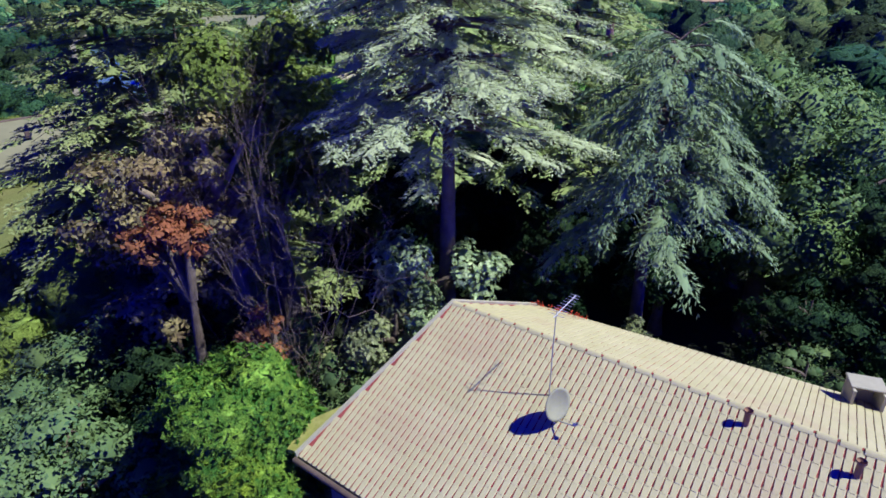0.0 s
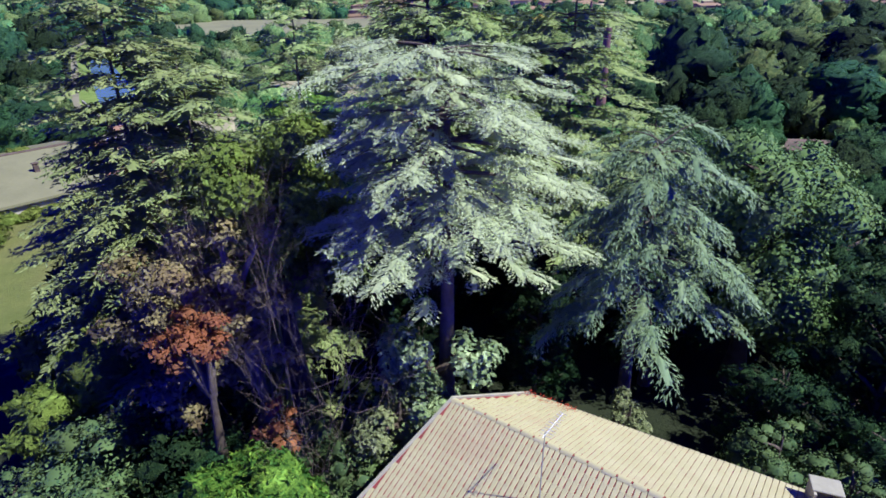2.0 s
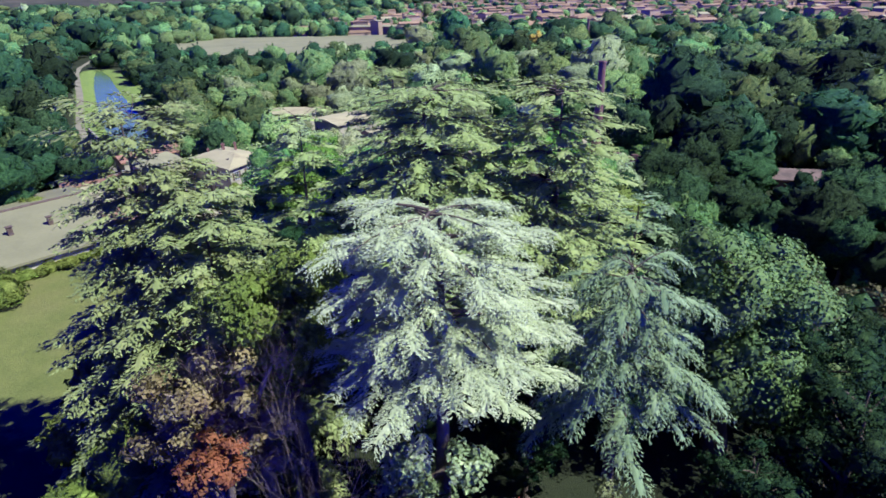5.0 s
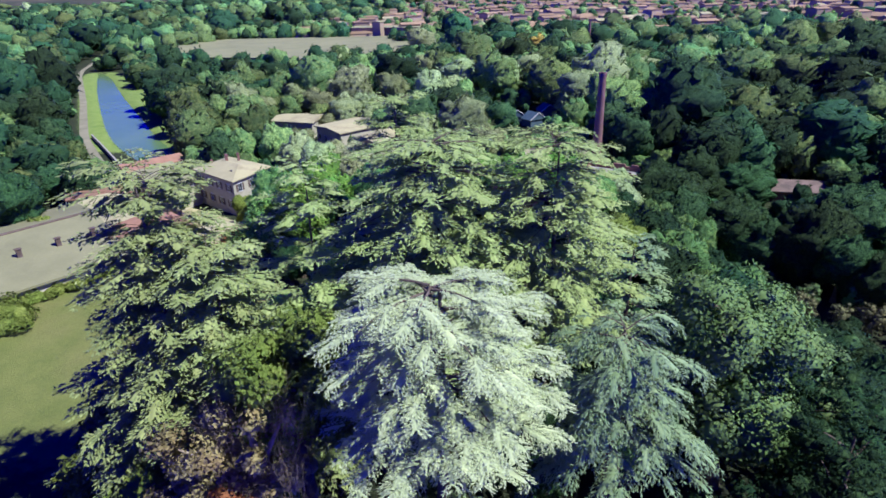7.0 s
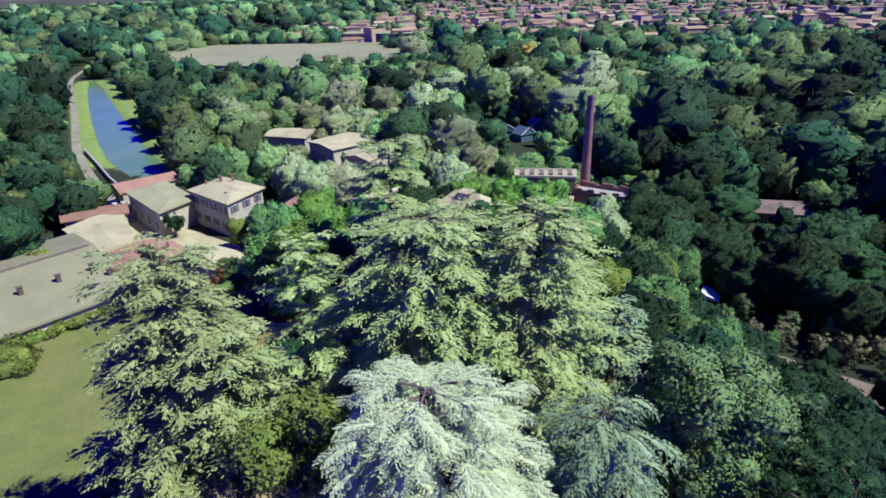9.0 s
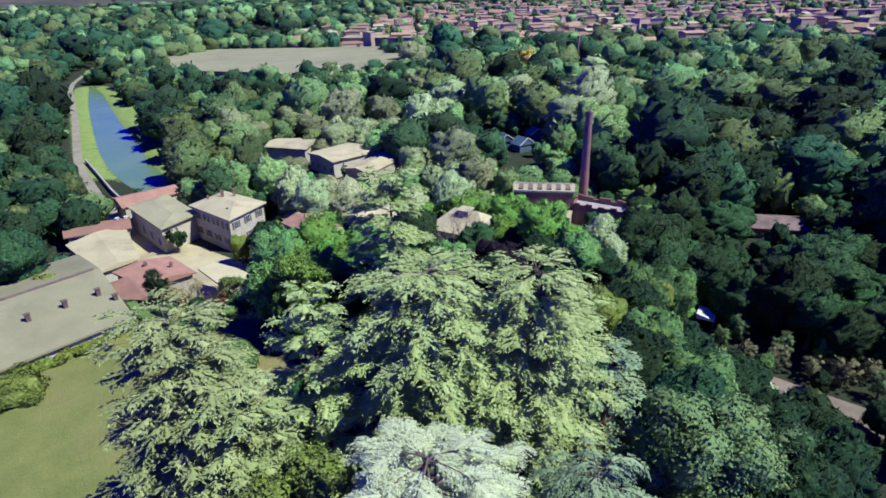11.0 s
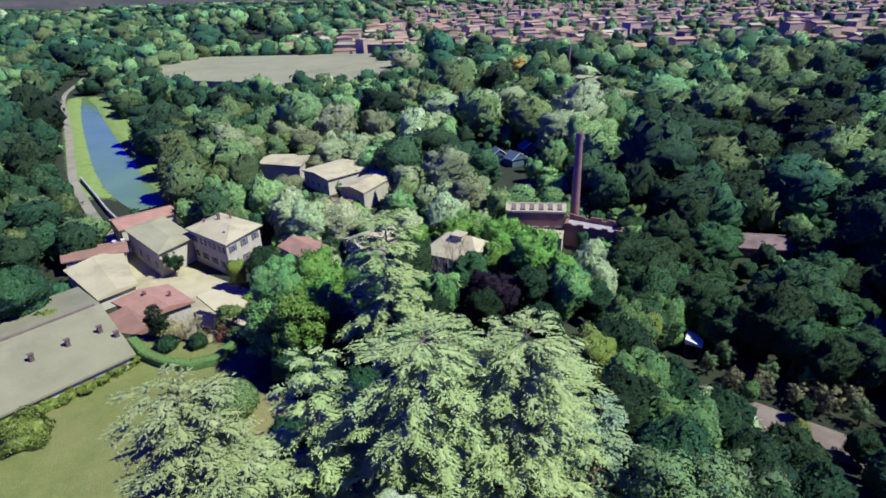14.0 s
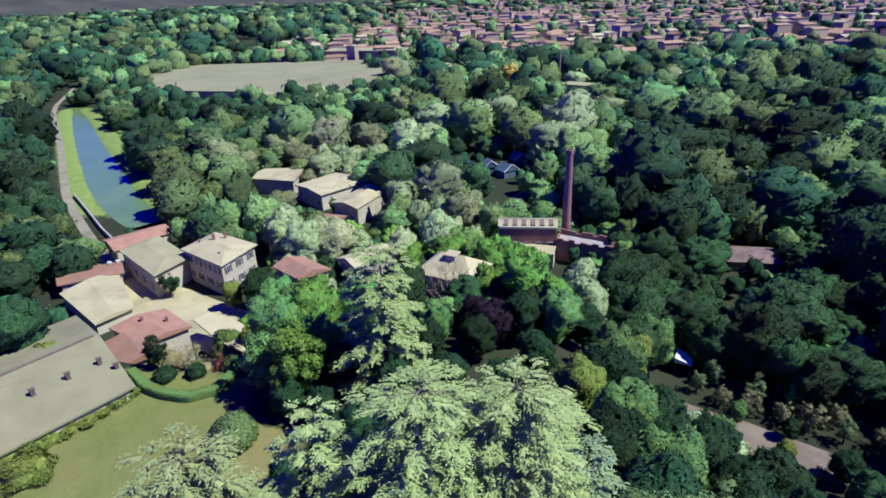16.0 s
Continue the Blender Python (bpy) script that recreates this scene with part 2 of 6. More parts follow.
def box(bm, x0, x1, y0, y1, z0, z1, bevel=0.0):
    vs = [bm.verts.new(p) for p in ((x0, y0, z0), (x1, y0, z0), (x1, y1, z0), (x0, y1, z0), (x0, y0, z1), (x1, y0, z1), (x1, y1, z1), (x0, y1, z1))]
    fs = [bm.faces.new([vs[i] for i in q]) for q in ((0, 3, 2, 1), (4, 5, 6, 7), (0, 1, 5, 4), (1, 2, 6, 5), (2, 3, 7, 6), (3, 0, 4, 7))]
    if bevel:
        es = list({e for f in fs for e in f.edges})
        bmesh.ops.bevel(bm, geom=es, offset=bevel, segments=1, affect="EDGES")
    return bm


def prism(bm, ring, z0, z1):
    """An upright prism over a plan outline; z1 may be a list of heights."""
    tops = z1 if isinstance(z1, (list, tuple)) else [z1] * len(ring)
    lows = z0 if isinstance(z0, (list, tuple)) else [z0] * len(ring)
    a = [bm.verts.new((x, y, z)) for (x, y), z in zip(ring, lows)]
    b = [bm.verts.new((x, y, z)) for (x, y), z in zip(ring, tops)]
    n = len(ring)
    bm.faces.new(b)
    bm.faces.new(a[::-1])
    for i in range(n):
        bm.faces.new((a[i], a[(i + 1) % n], b[(i + 1) % n], b[i]))
    return bm


def tube(points, radii, sides=6):
    """Vertices and quads of a tapered tube along points."""
    pts = np.asarray(points, float)
    n = len(pts)
    d = np.gradient(pts, axis=0)
    d /= np.linalg.norm(d, axis=1)[:, None] + 1e-9
    ref = np.where(np.abs(d[:, 2:3]) > 0.9, np.array([[1.0, 0, 0]]), np.array([[0, 0, 1.0]]))
    u = np.cross(d, ref)
    u /= np.linalg.norm(u, axis=1)[:, None] + 1e-9
    w = np.cross(d, u)
    ang = np.linspace(0, 2 * np.pi, sides, endpoint=False)
    r = np.asarray(radii, float).reshape(-1, 1, 1)
    ring = pts[:, None, :] + r * (np.cos(ang)[None, :, None] * u[:, None, :] + np.sin(ang)[None, :, None] * w[:, None, :])
    v = ring.reshape(-1, 3)
    i, j = np.meshgrid(np.arange(n - 1), np.arange(sides), indexing="ij")
    k = (j + 1) % sides
    f = np.stack([i * sides + j, i * sides + k, (i + 1) * sides + k, (i + 1) * sides + j], -1).reshape(-1, 4)
    return v, f


class Heap:
    """Gathers vertices and faces of one mesh."""
    def __init__(self):
        self.v, self.f, self.n = [], [], 0

    def add(self, v, f):
        self.v.append(np.asarray(v, float))
        self.f.append(np.asarray(f) + self.n)
        self.n += len(v)

    def mesh(self, name, material, smooth=False):
        return mesh_of(name, np.concatenate(self.v), np.concatenate(self.f), material, smooth)


def step(a, b, x):
    t = np.clip((x - a) / (b - a), 0, 1)
    return t * t * (3 - 2 * t)


def wave(x, y):
    return np.sin(x * 0.031 + 1.3) * np.cos(y * 0.027 + 0.4) + 0.5 * np.sin(x * 0.083 + y * 0.061)


RIVER = [(-176, 312), (-161, 287), (-142.3, 254), (-127, 228), (-104, 190), (-96, 177), (-85.5, 160.5), (-75.5, 147), (-68, 138.5)]
RIVER_W = [0.6, 2.6, 3.4, 3.9, 4.8, 5.0, 4.8, 4.4, 3.8]


def river_distance(x, y):
    """Distance to the river's middle less half its width."""
    best = np.full(np.shape(x), 1e9)
    for (ax, ay), (bx, by), wa, wb in zip(RIVER, RIVER[1:], RIVER_W, RIVER_W[1:]):
        dx, dy = bx - ax, by - ay
        t = np.clip(((x - ax) * dx + (y - ay) * dy) / (dx * dx + dy * dy), 0, 1)
        d = np.hypot(x - ax - t * dx, y - ay - t * dy) - (wa + t * (wb - wa))
        best = np.minimum(best, d)
    return best


def ground_z(x, y):
    """A wooded terrace at 10.6 m that falls to the river plain at 0."""
    x, y = np.asarray(x, float), np.asarray(y, float)
    left = step(-15, -24, x)
    fall = (1 - left) * step(59, 93, y) + left * (0.88 * step(58.5, 68, y + 0.25 * (x + 28)) + 0.12 * step(68, 100, y))
    up = (1 - fall) * (1 - step(13, 33, x)) * step(-95, -62, x)
    z = 10.6 * up + 1.2 * (1 - up) * step(0, 40, x) * (1 - step(60, 130, y))
    rough_part = step(150, 400, np.hypot(x, y))
    z = z + 0.5 * wave(x, y) * rough_part * 0.4
    return z - 1.6 * (1 - step(-2.0, 2.0, river_distance(x, y)))


def gz(x, y):
    return float(ground_z(np.array([x]), np.array([y]))[0])

# ---- ground ----
def axis_steps(lo, hi, fine, far):
    inner = np.arange(lo, hi + 0.1, fine)
    grow, s = [], fine
    while sum(grow) < far:
        s *= 1.22
        grow.append(s)
    out = np.cumsum(grow)
    return np.concatenate([lo - out[::-1], inner, hi + out])


def grass_at(x, y):
    """How much open grass grows at a place: the lawn, the river banks and the meadow."""
    lawn = step(-17.5, -20.5, x) * step(-64, -60, x) * step(24, 30, y) * step(60, 57, y + 0.1 * (x + 26))
    lawn = np.maximum(lawn, step(7, 5, np.hypot((x + 18.5) / 1.1, y - 43)))
    d = river_distance(x, y)
    bank = step(9, 5, d) * step(-1, 1, d) * step(140, 150, y) * step(330, 300, y) * step(-62, -72, x)
    meadow = step(16, 12, np.hypot((x + 113) / 1.0, (y - 240) / 2.0))
    fields = step(0.35, 0.7, np.sin(x * 0.011 + 2) * np.cos(y * 0.008 + 1)) * step(480, 600, y) * step(-100, -180, x)
    return np.clip(lawn + bank + meadow + fields, 0, 1)


def build_ground():
    xs, ys = axis_steps(-196, 124, 2.2, 4300), axis_steps(-40, 334, 2.4, 4300)
    X, Y = np.meshgrid(xs, ys)
    Z = ground_z(X, Y)
    n, m = X.shape
    v = np.stack([X, Y, Z], -1).reshape(-1, 3)
    i, j = np.meshgrid(np.arange(n - 1), np.arange(m - 1), indexing="ij")
    f = np.stack([i * m + j, i * m + j + 1, (i + 1) * m + j + 1, (i + 1) * m + j], -1).reshape(-1, 4)
    mat, nt, p = base_material("ground_soil", 0.95, 0.1)
    att = nt.nodes.new("ShaderNodeAttribute")
    att.attribute_name = "grass"
    # near-black floor: the shade under the trees is put into its colour
    shaded_floor_col = mixed(nt, noise_fac(nt, 0.25, 5, 0.6, coords="World"), (0.016, 0.021, 0.012), (0.03, 0.032, 0.02))
    shaded_floor_col = mixed(nt, noise_fac(nt, 0.012, 4, 0.6, 0.42, 0.6, "World"), shaded_floor_col, (0.034, 0.042, 0.022))
    grass_col = mixed(nt, noise_fac(nt, 0.35, 6, 0.7, coords="World"), (0.155, 0.18, 0.04), (0.215, 0.23, 0.055))
    grass_col = mixed(nt, noise_fac(nt, 0.06, 4, 0.6, 0.5, 0.7, "World"), grass_col, (0.245, 0.22, 0.075))
    lush = nt.nodes.new("ShaderNodeAttribute")
    lush.attribute_name = "bank"
    grass_col = mixed(nt, lush.outputs["Fac"], grass_col, mixed(nt, noise_fac(nt, 0.3, 5, 0.7, coords="World"), (0.17, 0.25, 0.05), (0.26, 0.33, 0.075)))
    fine = noise_fac(nt, 6.0, 6, 0.75, 0.3, 0.7, "World")
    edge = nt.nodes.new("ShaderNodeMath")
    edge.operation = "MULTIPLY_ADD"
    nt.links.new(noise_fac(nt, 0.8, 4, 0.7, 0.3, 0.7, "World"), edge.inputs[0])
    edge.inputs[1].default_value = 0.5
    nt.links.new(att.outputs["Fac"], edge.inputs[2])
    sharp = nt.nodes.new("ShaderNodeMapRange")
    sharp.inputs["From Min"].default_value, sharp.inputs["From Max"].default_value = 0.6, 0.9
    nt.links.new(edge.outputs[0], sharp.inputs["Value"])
    col = mixed(nt, sharp.outputs["Result"], shaded_floor_col, grass_col)
    col = mixed(nt, mixed_value(nt, fine, 0.4), col, (0.05, 0.06, 0.02))
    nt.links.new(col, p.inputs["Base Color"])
    bump(nt, p, fine, 0.6, 0.08)
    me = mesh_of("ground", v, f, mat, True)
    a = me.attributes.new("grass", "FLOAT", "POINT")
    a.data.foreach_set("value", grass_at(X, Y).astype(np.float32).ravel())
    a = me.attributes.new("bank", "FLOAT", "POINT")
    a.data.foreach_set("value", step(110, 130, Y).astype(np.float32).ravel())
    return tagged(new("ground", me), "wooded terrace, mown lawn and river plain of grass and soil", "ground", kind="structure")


build_ground()


def strip(points, widths, z, material, name):
    """A ribbon of quads along a plan line; z is a height or lies that far above the ground."""
    pts = np.asarray(points, float)
    seg = [pts[0]]
    wid = [widths[0]]
    for a, b, wa, wb in zip(pts, pts[1:], widths, widths[1:]):
        k = max(2, int(np.hypot(*(b - a)) / 3))
        for q in range(1, k + 1):
            seg.append(a + (b - a) * q / k)
            wid.append(wa + (wb - wa) * q / k)
    seg = np.array(seg)
    for _ in range(6):
        seg[1:-1] = 0.25 * seg[:-2] + 0.5 * seg[1:-1] + 0.25 * seg[2:]
    d = np.gradient(seg, axis=0)
    d /= np.linalg.norm(d, axis=1)[:, None]
    nrm = np.stack([-d[:, 1], d[:, 0]], 1)
    w = np.array(wid)[:, None]
    rows = [seg + nrm * w * s for s in (-1, -0.33, 0.33, 1)]
    P = np.stack(rows, 1)
    zz = ground_z(P[..., 0], P[..., 1]) + z[1] if isinstance(z, tuple) else np.full(P.shape[:2], z)
    v = np.concatenate([P, zz[..., None]], -1).reshape(-1, 3)
    n = len(seg)
    i, j = np.meshgrid(np.arange(n - 1), np.arange(3), indexing="ij")
    f = np.stack([i * 4 + j, i * 4 + j + 1, (i + 1) * 4 + j + 1, (i + 1) * 4 + j], -1).reshape(-1, 4)
    return new(name, mesh_of(name, v, f, material, True))


WATER, nt_w, p_w = base_material("river_water", 0.25, 0.1)
wcol = mixed(nt_w, noise_fac(nt_w, 0.05, 4, 0.6, coords="World"), (0.1, 0.165, 0.048), (0.125, 0.19, 0.055))
nt_w.links.new(wcol, p_w.inputs["Base Color"])
bump(nt_w, p_w, noise_fac(nt_w, 1.2, 4, 0.6, 0.2, 0.8, "World"), 0.08, 0.05)
tagged(strip(RIVER, [w + 0.6 for w in RIVER_W], -0.55, WATER, "water"), "still blue-green river between grassy banks", "river", kind="structure")
LANE = [(-219.6, 394.8), (-195, 329), (-181.8, 302.4), (-135.5, 224), (-113.7, 185.5), (-100, 161.5), (-86.5, 142), (-75.3, 126.5), (-67, 117)]
tagged(strip(LANE, [1.15] * len(LANE), ("g", 0.05), LANE_GREY, "road"), "narrow pale gravel lane beside the river", "road", kind="structure")
tagged(strip([(-70, 118), (-58, 104), (-48, 93), (-38, 88), (-29, 82), (-23, 74)], [4, 5, 7.5, 6.5, 6, 5], ("g", 0.07), ASPHALT, "pavement"),
       "pale paved yard between the old houses", "yard", kind="structure")
tagged(strip([(17, 133), (20, 138), (24, 143), (28, 149)], [1.6, 1.8, 2, 2], ("g", 0.05), EARTH, "dirt_path"), "pale earth track between the gardens", "path", kind="structure")
tagged(strip([(49, 160), (54, 156), (60, 152)], [4, 5, 4], ("g", 0.05), EARTH, "dirt_patch"), "bare brown earth patch among the trees", "ground", kind="structure")
tagged(strip([(29.5, 59.9), (32.3, 56.0), (36.0, 53.3), (39.1, 50.8), (42.1, 48.4), (45.7, 45.8)], [1.4, 2.2, 2.8, 2.6, 2.4, 2.4], ("g", 0.06), EARTH, "dirt_path"),
       "bare earth track along the slope under the trees", "path", kind="structure")

# ---- trees ----
def unit(v):
    return v / (np.linalg.norm(v, axis=-1, keepdims=True) + 1e-9)


def leaf_faces(centre, normal, size, rng, shape=1.5, corners=4):
    """A pointed leaf (two triangles as a quad) at every centre, lying across its normal."""
    n = len(centre)
    side = unit(np.cross(normal, rng.normal(size=(n, 3))))
    along = np.cross(normal, side)
    s = np.asarray(size).reshape(-1, 1) * rng.uniform(0.7, 1.3, (n, 1))
    fold = normal * s * 0.18
    v = np.stack([centre - along * s * 0.5 * shape, centre + side * s * 0.42 - fold, centre + along * s * 0.5 * shape, centre - side * s * 0.42 - fold], 1)
    v = v[:, :corners]
    f = np.arange(corners * n).reshape(-1, corners)
    return v.reshape(-1, 3), f


def lobes_of(rng, h, r, count, low=0.3, top=1.0, spread=0.62):
    """Centres and radii of the billows of a crown."""
    z0, z1 = h * low, h * top
    mid, half = (z0 + z1) / 2, (z1 - z0) / 2
    c, rad = [], []
    for k in range(count):
        a = 2.4 * k + rng.uniform(-0.5, 0.5)
        u = (k + 0.5) / count * 1.7 - 0.85
        ring = math.sqrt(max(0.05, 1 - u * u)) * rng.uniform(0.75, 1.05)
        c.append((math.cos(a) * ring * r * spread, math.sin(a) * ring * r * spread, mid + u * half * 0.78))
        rad.append(r * rng.uniform(0.4, 0.6))
    c.append((0, 0, mid))
    rad.append(r * 0.55)
    return np.array(c), np.array(rad)


def leafy_crown(rng, h, r, n_leaf, size, count=11, low=0.3, up=0.35, spread=0.62, flat=0.85, sub=7, corners=4, form=0.5, stir=0.55):
    """Leaves on the outsides of billows, each billow broken into smaller clumps."""
    c, rad = lobes_of(rng, h, r, count, low, 0.93, spread)
    sc, sr = [], []
    for p, q in zip(c, rad):
        d = unit(rng.normal(size=(sub, 3)))
        sc.append(p + d * q * rng.uniform(0.5, 0.72, (sub, 1)) * np.array([1, 1, flat]))
        sr.append(q * rng.uniform(0.34, 0.52, sub))
    sc, sr = np.concatenate(sc), np.concatenate(sr)
    pick = rng.choice(len(sc), n_leaf, p=sr ** 2 / np.sum(sr ** 2))
    d = unit(rng.normal(size=(n_leaf, 3)) + np.array([0, 0, 0.25]))
    p = sc[pick] + d * (sr[pick] * rng.uniform(0.7, 1.06, n_leaf))[:, None] * np.array([1, 1, flat])
    # leaves take the roundness of their billow, so that the crown reads as a form
    lobe = np.repeat(np.arange(len(c)), sub)
    core = np.array([0, 0, h * (0.35 + 0.3 * low)])
    lit = unit((1.3 - form) * unit(p - c[lobe[pick]]) + form * unit(p - core) + 0.3 * d + 0.7 * stir * rng.normal(size=(n_leaf, 3)))
    nrm = unit(0.5 * d + lit + stir * rng.normal(size=(n_leaf, 3)) + np.array([0, 0, up]))
    v, f = leaf_faces(p, nrm, np.full(n_leaf, size), rng, 1.5 if corners == 4 else 1.2, corners)
    lit_core = unit((1.3 - form) * unit(sc - c[lobe]) + form * unit(sc - core))
    # the dense inside of every clump
    octa = np.array([(1, 0, 0), (0, 1, 0), (-1, 0, 0), (0, -1, 0), (0, 0, 1), (0, 0, -1)], float)
    tri = np.array([(0, 1, 4), (1, 2, 4), (2, 3, 4), (3, 0, 4), (1, 0, 5), (2, 1, 5), (3, 2, 5), (0, 3, 5)])
    k = len(sc)
    jit = rng.uniform(0.75, 1.15, (k, 6, 1))
    cv = sc[:, None, :] + octa[None] * jit * (sr * 0.62)[:, None, None] * np.array([1, 1, flat])
    cf = (tri[None] + 6 * np.arange(k)[:, None, None]).reshape(-1, 3)
    cn = unit(0.8 * lit_core[:, None, :] + 0.7 * octa[None])
    normals = np.concatenate([np.repeat(lit, corners, 0), cn.reshape(-1, 3)])
    return v, f, c, cv.reshape(-1, 3), cf, normals


def dome_crown(rng, h, r, n_leaf, size, count=9, low=0.15, rings=22, segs=34, corners=3, knobs=95, large=1.7):
    """A closed crown: one billowing skin of lobes and knobs, with loose leaves standing off it all over."""
    c, rad = lobes_of(rng, h, r, count, low, 0.93, 0.56)
    rad = rad * 1.12
    o = np.array([0, 0, h * (0.5 + 0.42 * low)])
    lat = np.linspace(-1.15, 1.5, rings)
    lon = np.linspace(0, 2 * np.pi, segs, endpoint=False)
    LA, LO = np.meshgrid(lat, lon, indexing="ij")
    LO = LO + 0.5 * (np.arange(rings)[:, None] % 2) * 2 * np.pi / segs
    d = np.stack([np.cos(LA) * np.cos(LO), np.cos(LA) * np.sin(LO), np.sin(LA)], -1).reshape(-1, 3)
    b = d @ (c - o).T
    disc = b * b - np.sum((c - o) ** 2, 1) + rad ** 2
    t = np.max(np.where(disc > 0, b + np.sqrt(np.maximum(disc, 0)), 0.35 * r), 1)
    t = np.maximum(t, 0.35 * r)
    knob = unit(rng.normal(size=(knobs, 3)))
    ang = np.arccos(np.clip(d @ knob.T, -1, 1))
    wide = rng.uniform(1.5, 3.0, knobs) / math.sqrt(knobs)
    t = 0.74 * t + np.max(r * rng.uniform(0.08, 0.38, knobs) * np.sqrt(np.maximum(0, 1 - (ang / wide) ** 2)), 1)
    t = t * rng.uniform(0.94, 1.06, len(t))
    cv = o + d * t[:, None]
    i, j = np.meshgrid(np.arange(rings - 1), np.arange(segs), indexing="ij")
    k = (j + 1) % segs
    q = np.stack([i * segs + j, i * segs + k, (i + 1) * segs + k, (i + 1) * segs + j], -1).reshape(-1, 4)
    cf = np.concatenate([q[:, [0, 1, 2]], q[:, [0, 2, 3]]])
    fn = np.cross(cv[cf[:, 1]] - cv[cf[:, 0]], cv[cf[:, 2]] - cv[cf[:, 0]])
    cn = np.zeros_like(cv)
    for m in range(3):
        np.add.at(cn, cf[:, m], fn)
    cn = unit(unit(cn) + 0.3 * d)
    area = np.linalg.norm(fn, axis=1)
    pick = rng.choice(len(cf), n_leaf, p=area / area.sum())
    w = rng.dirichlet((1, 1, 1), n_leaf)
    tri = cf[pick]
    p = np.einsum("nk,nkc->nc", w, cv[tri])
    nn = unit(np.einsum("nk,nkc->nc", w, cn[tri]))
    big = np.where(rng.random(n_leaf) < 0.35, large, 1.0)
    p = p + nn * (size * big * rng.uniform(-0.1, 0.75, n_leaf))[:, None] + rng.normal(size=(n_leaf, 3)) * size * 0.3
    face = unit(0.55 * nn + rng.normal(size=(n_leaf, 3)))
    face = np.where(np.sum(face * nn, 1)[:, None] < 0, -face, face)
    v, f = leaf_faces(p, face, size * big, rng, 1.3, corners)
    lit = unit(0.55 * nn + 0.75 * face)
    return v, f, c, cv, cf, np.concatenate([np.repeat(lit, corners, 0), cn])


def crown_mesh(v, f, cv, cf, normals, material):
    """Leaves and the dense insides of their clumps as one mesh of triangles."""
    if f.shape[1] == 4:
        f = np.concatenate([f[:, [0, 1, 2]], f[:, [0, 2, 3]]])
    me = mesh_of("crown", np.concatenate([v, cv]), np.concatenate([f, cf + len(v)]), material, True)
    me.normals_split_custom_set_from_vertices(normals.tolist())
    return me


def limbs(rng, h, r, centres, girth, lean=0.03, sides=6):
    """A tapered trunk with limbs that reach into the billows."""
    heap = Heap()
    top = h * 0.78
    zs = np.linspace(-0.3, top, 7)
    bend = rng.uniform(-1, 1, 2) * lean * h
    line = np.stack([bend[0] * (zs / top) ** 2, bend[1] * (zs / top) ** 2, zs], 1)
    rr = girth * (1 - 0.85 * (zs + 0.3) / (top + 0.3))
    rr[0] *= 1.5
    heap.add(*tube(line, rr, sides + 2))
    for c in centres:
        z = max(0.12 * h, c[2] - rng.uniform(0.5, 0.9) * np.hypot(c[0], c[1]))
        z = min(z, top * 0.9)
        s = np.array([bend[0] * (z / top) ** 2, bend[1] * (z / top) ** 2, z])
        t = np.linspace(0, 1, 4)[:, None]
        line = s + (c - s) * t + np.array([0, 0, 1]) * (t * (1 - t)) * 0.3 * r * 0.5
        heap.add(*tube(line, girth * 0.38 * (1 - 0.8 * t[:, 0]), max(4, sides - 2)))
    return heap


def broadleaf(label, seed, h, r, n_leaf, size, material, bark=None, count=11, low=0.3, girth=None, name="tree", category="tree", sub=7, flat=0.85, corners=4, dome=False):
    rng = np.random.default_rng(seed)
    if dome:
        v, f, c, cv, cf, nm = dome_crown(rng, h, r, n_leaf, size, count, low, 18, 27)
    else:
        v, f, c, cv, cf, nm = leafy_crown(rng, h, r, n_leaf, size, count, low, sub=sub, flat=flat, corners=corners)
    heap = limbs(rng, h, r, c, girth or 0.035 * h)
    trunk = tagged(new(name, None), label, category)
    part("trunk", heap.mesh("trunk", bark or BARK, True), None, trunk)
    part("crown", crown_mesh(v, f, cv, cf, nm, material), None, trunk)
    return trunk


def sprays(rng, pts, ways, length, width, per=4, spread=0.75, lift=0.25):
    """Flat tufts of needles: thin triangles that fan out from every point along its way."""
    n = len(pts) * per
    p = np.repeat(pts, per, 0)
    w = np.repeat(ways, per, 0)
    d = unit(w + spread * rng.normal(size=(n, 3)) * np.array([1, 1, 0.4]) + np.array([0, 0, lift]) * rng.uniform(-0.4, 1, (n, 1)))
    side = unit(np.cross(d, np.array([0, 0, 1.0]) + 0.28 * rng.normal(size=(n, 3))))
    L = length * rng.uniform(0.65, 1.25, (n, 1))
    W = width * rng.uniform(0.7, 1.3, (n, 1))
    v = np.stack([p - side * W * 0.3, p + d * L * 0.55 - side * W, p + d * L, p + d * L * 0.5 + side * W], 1).reshape(-1, 3)
    return v, np.arange(4 * n).reshape(-1, 4)


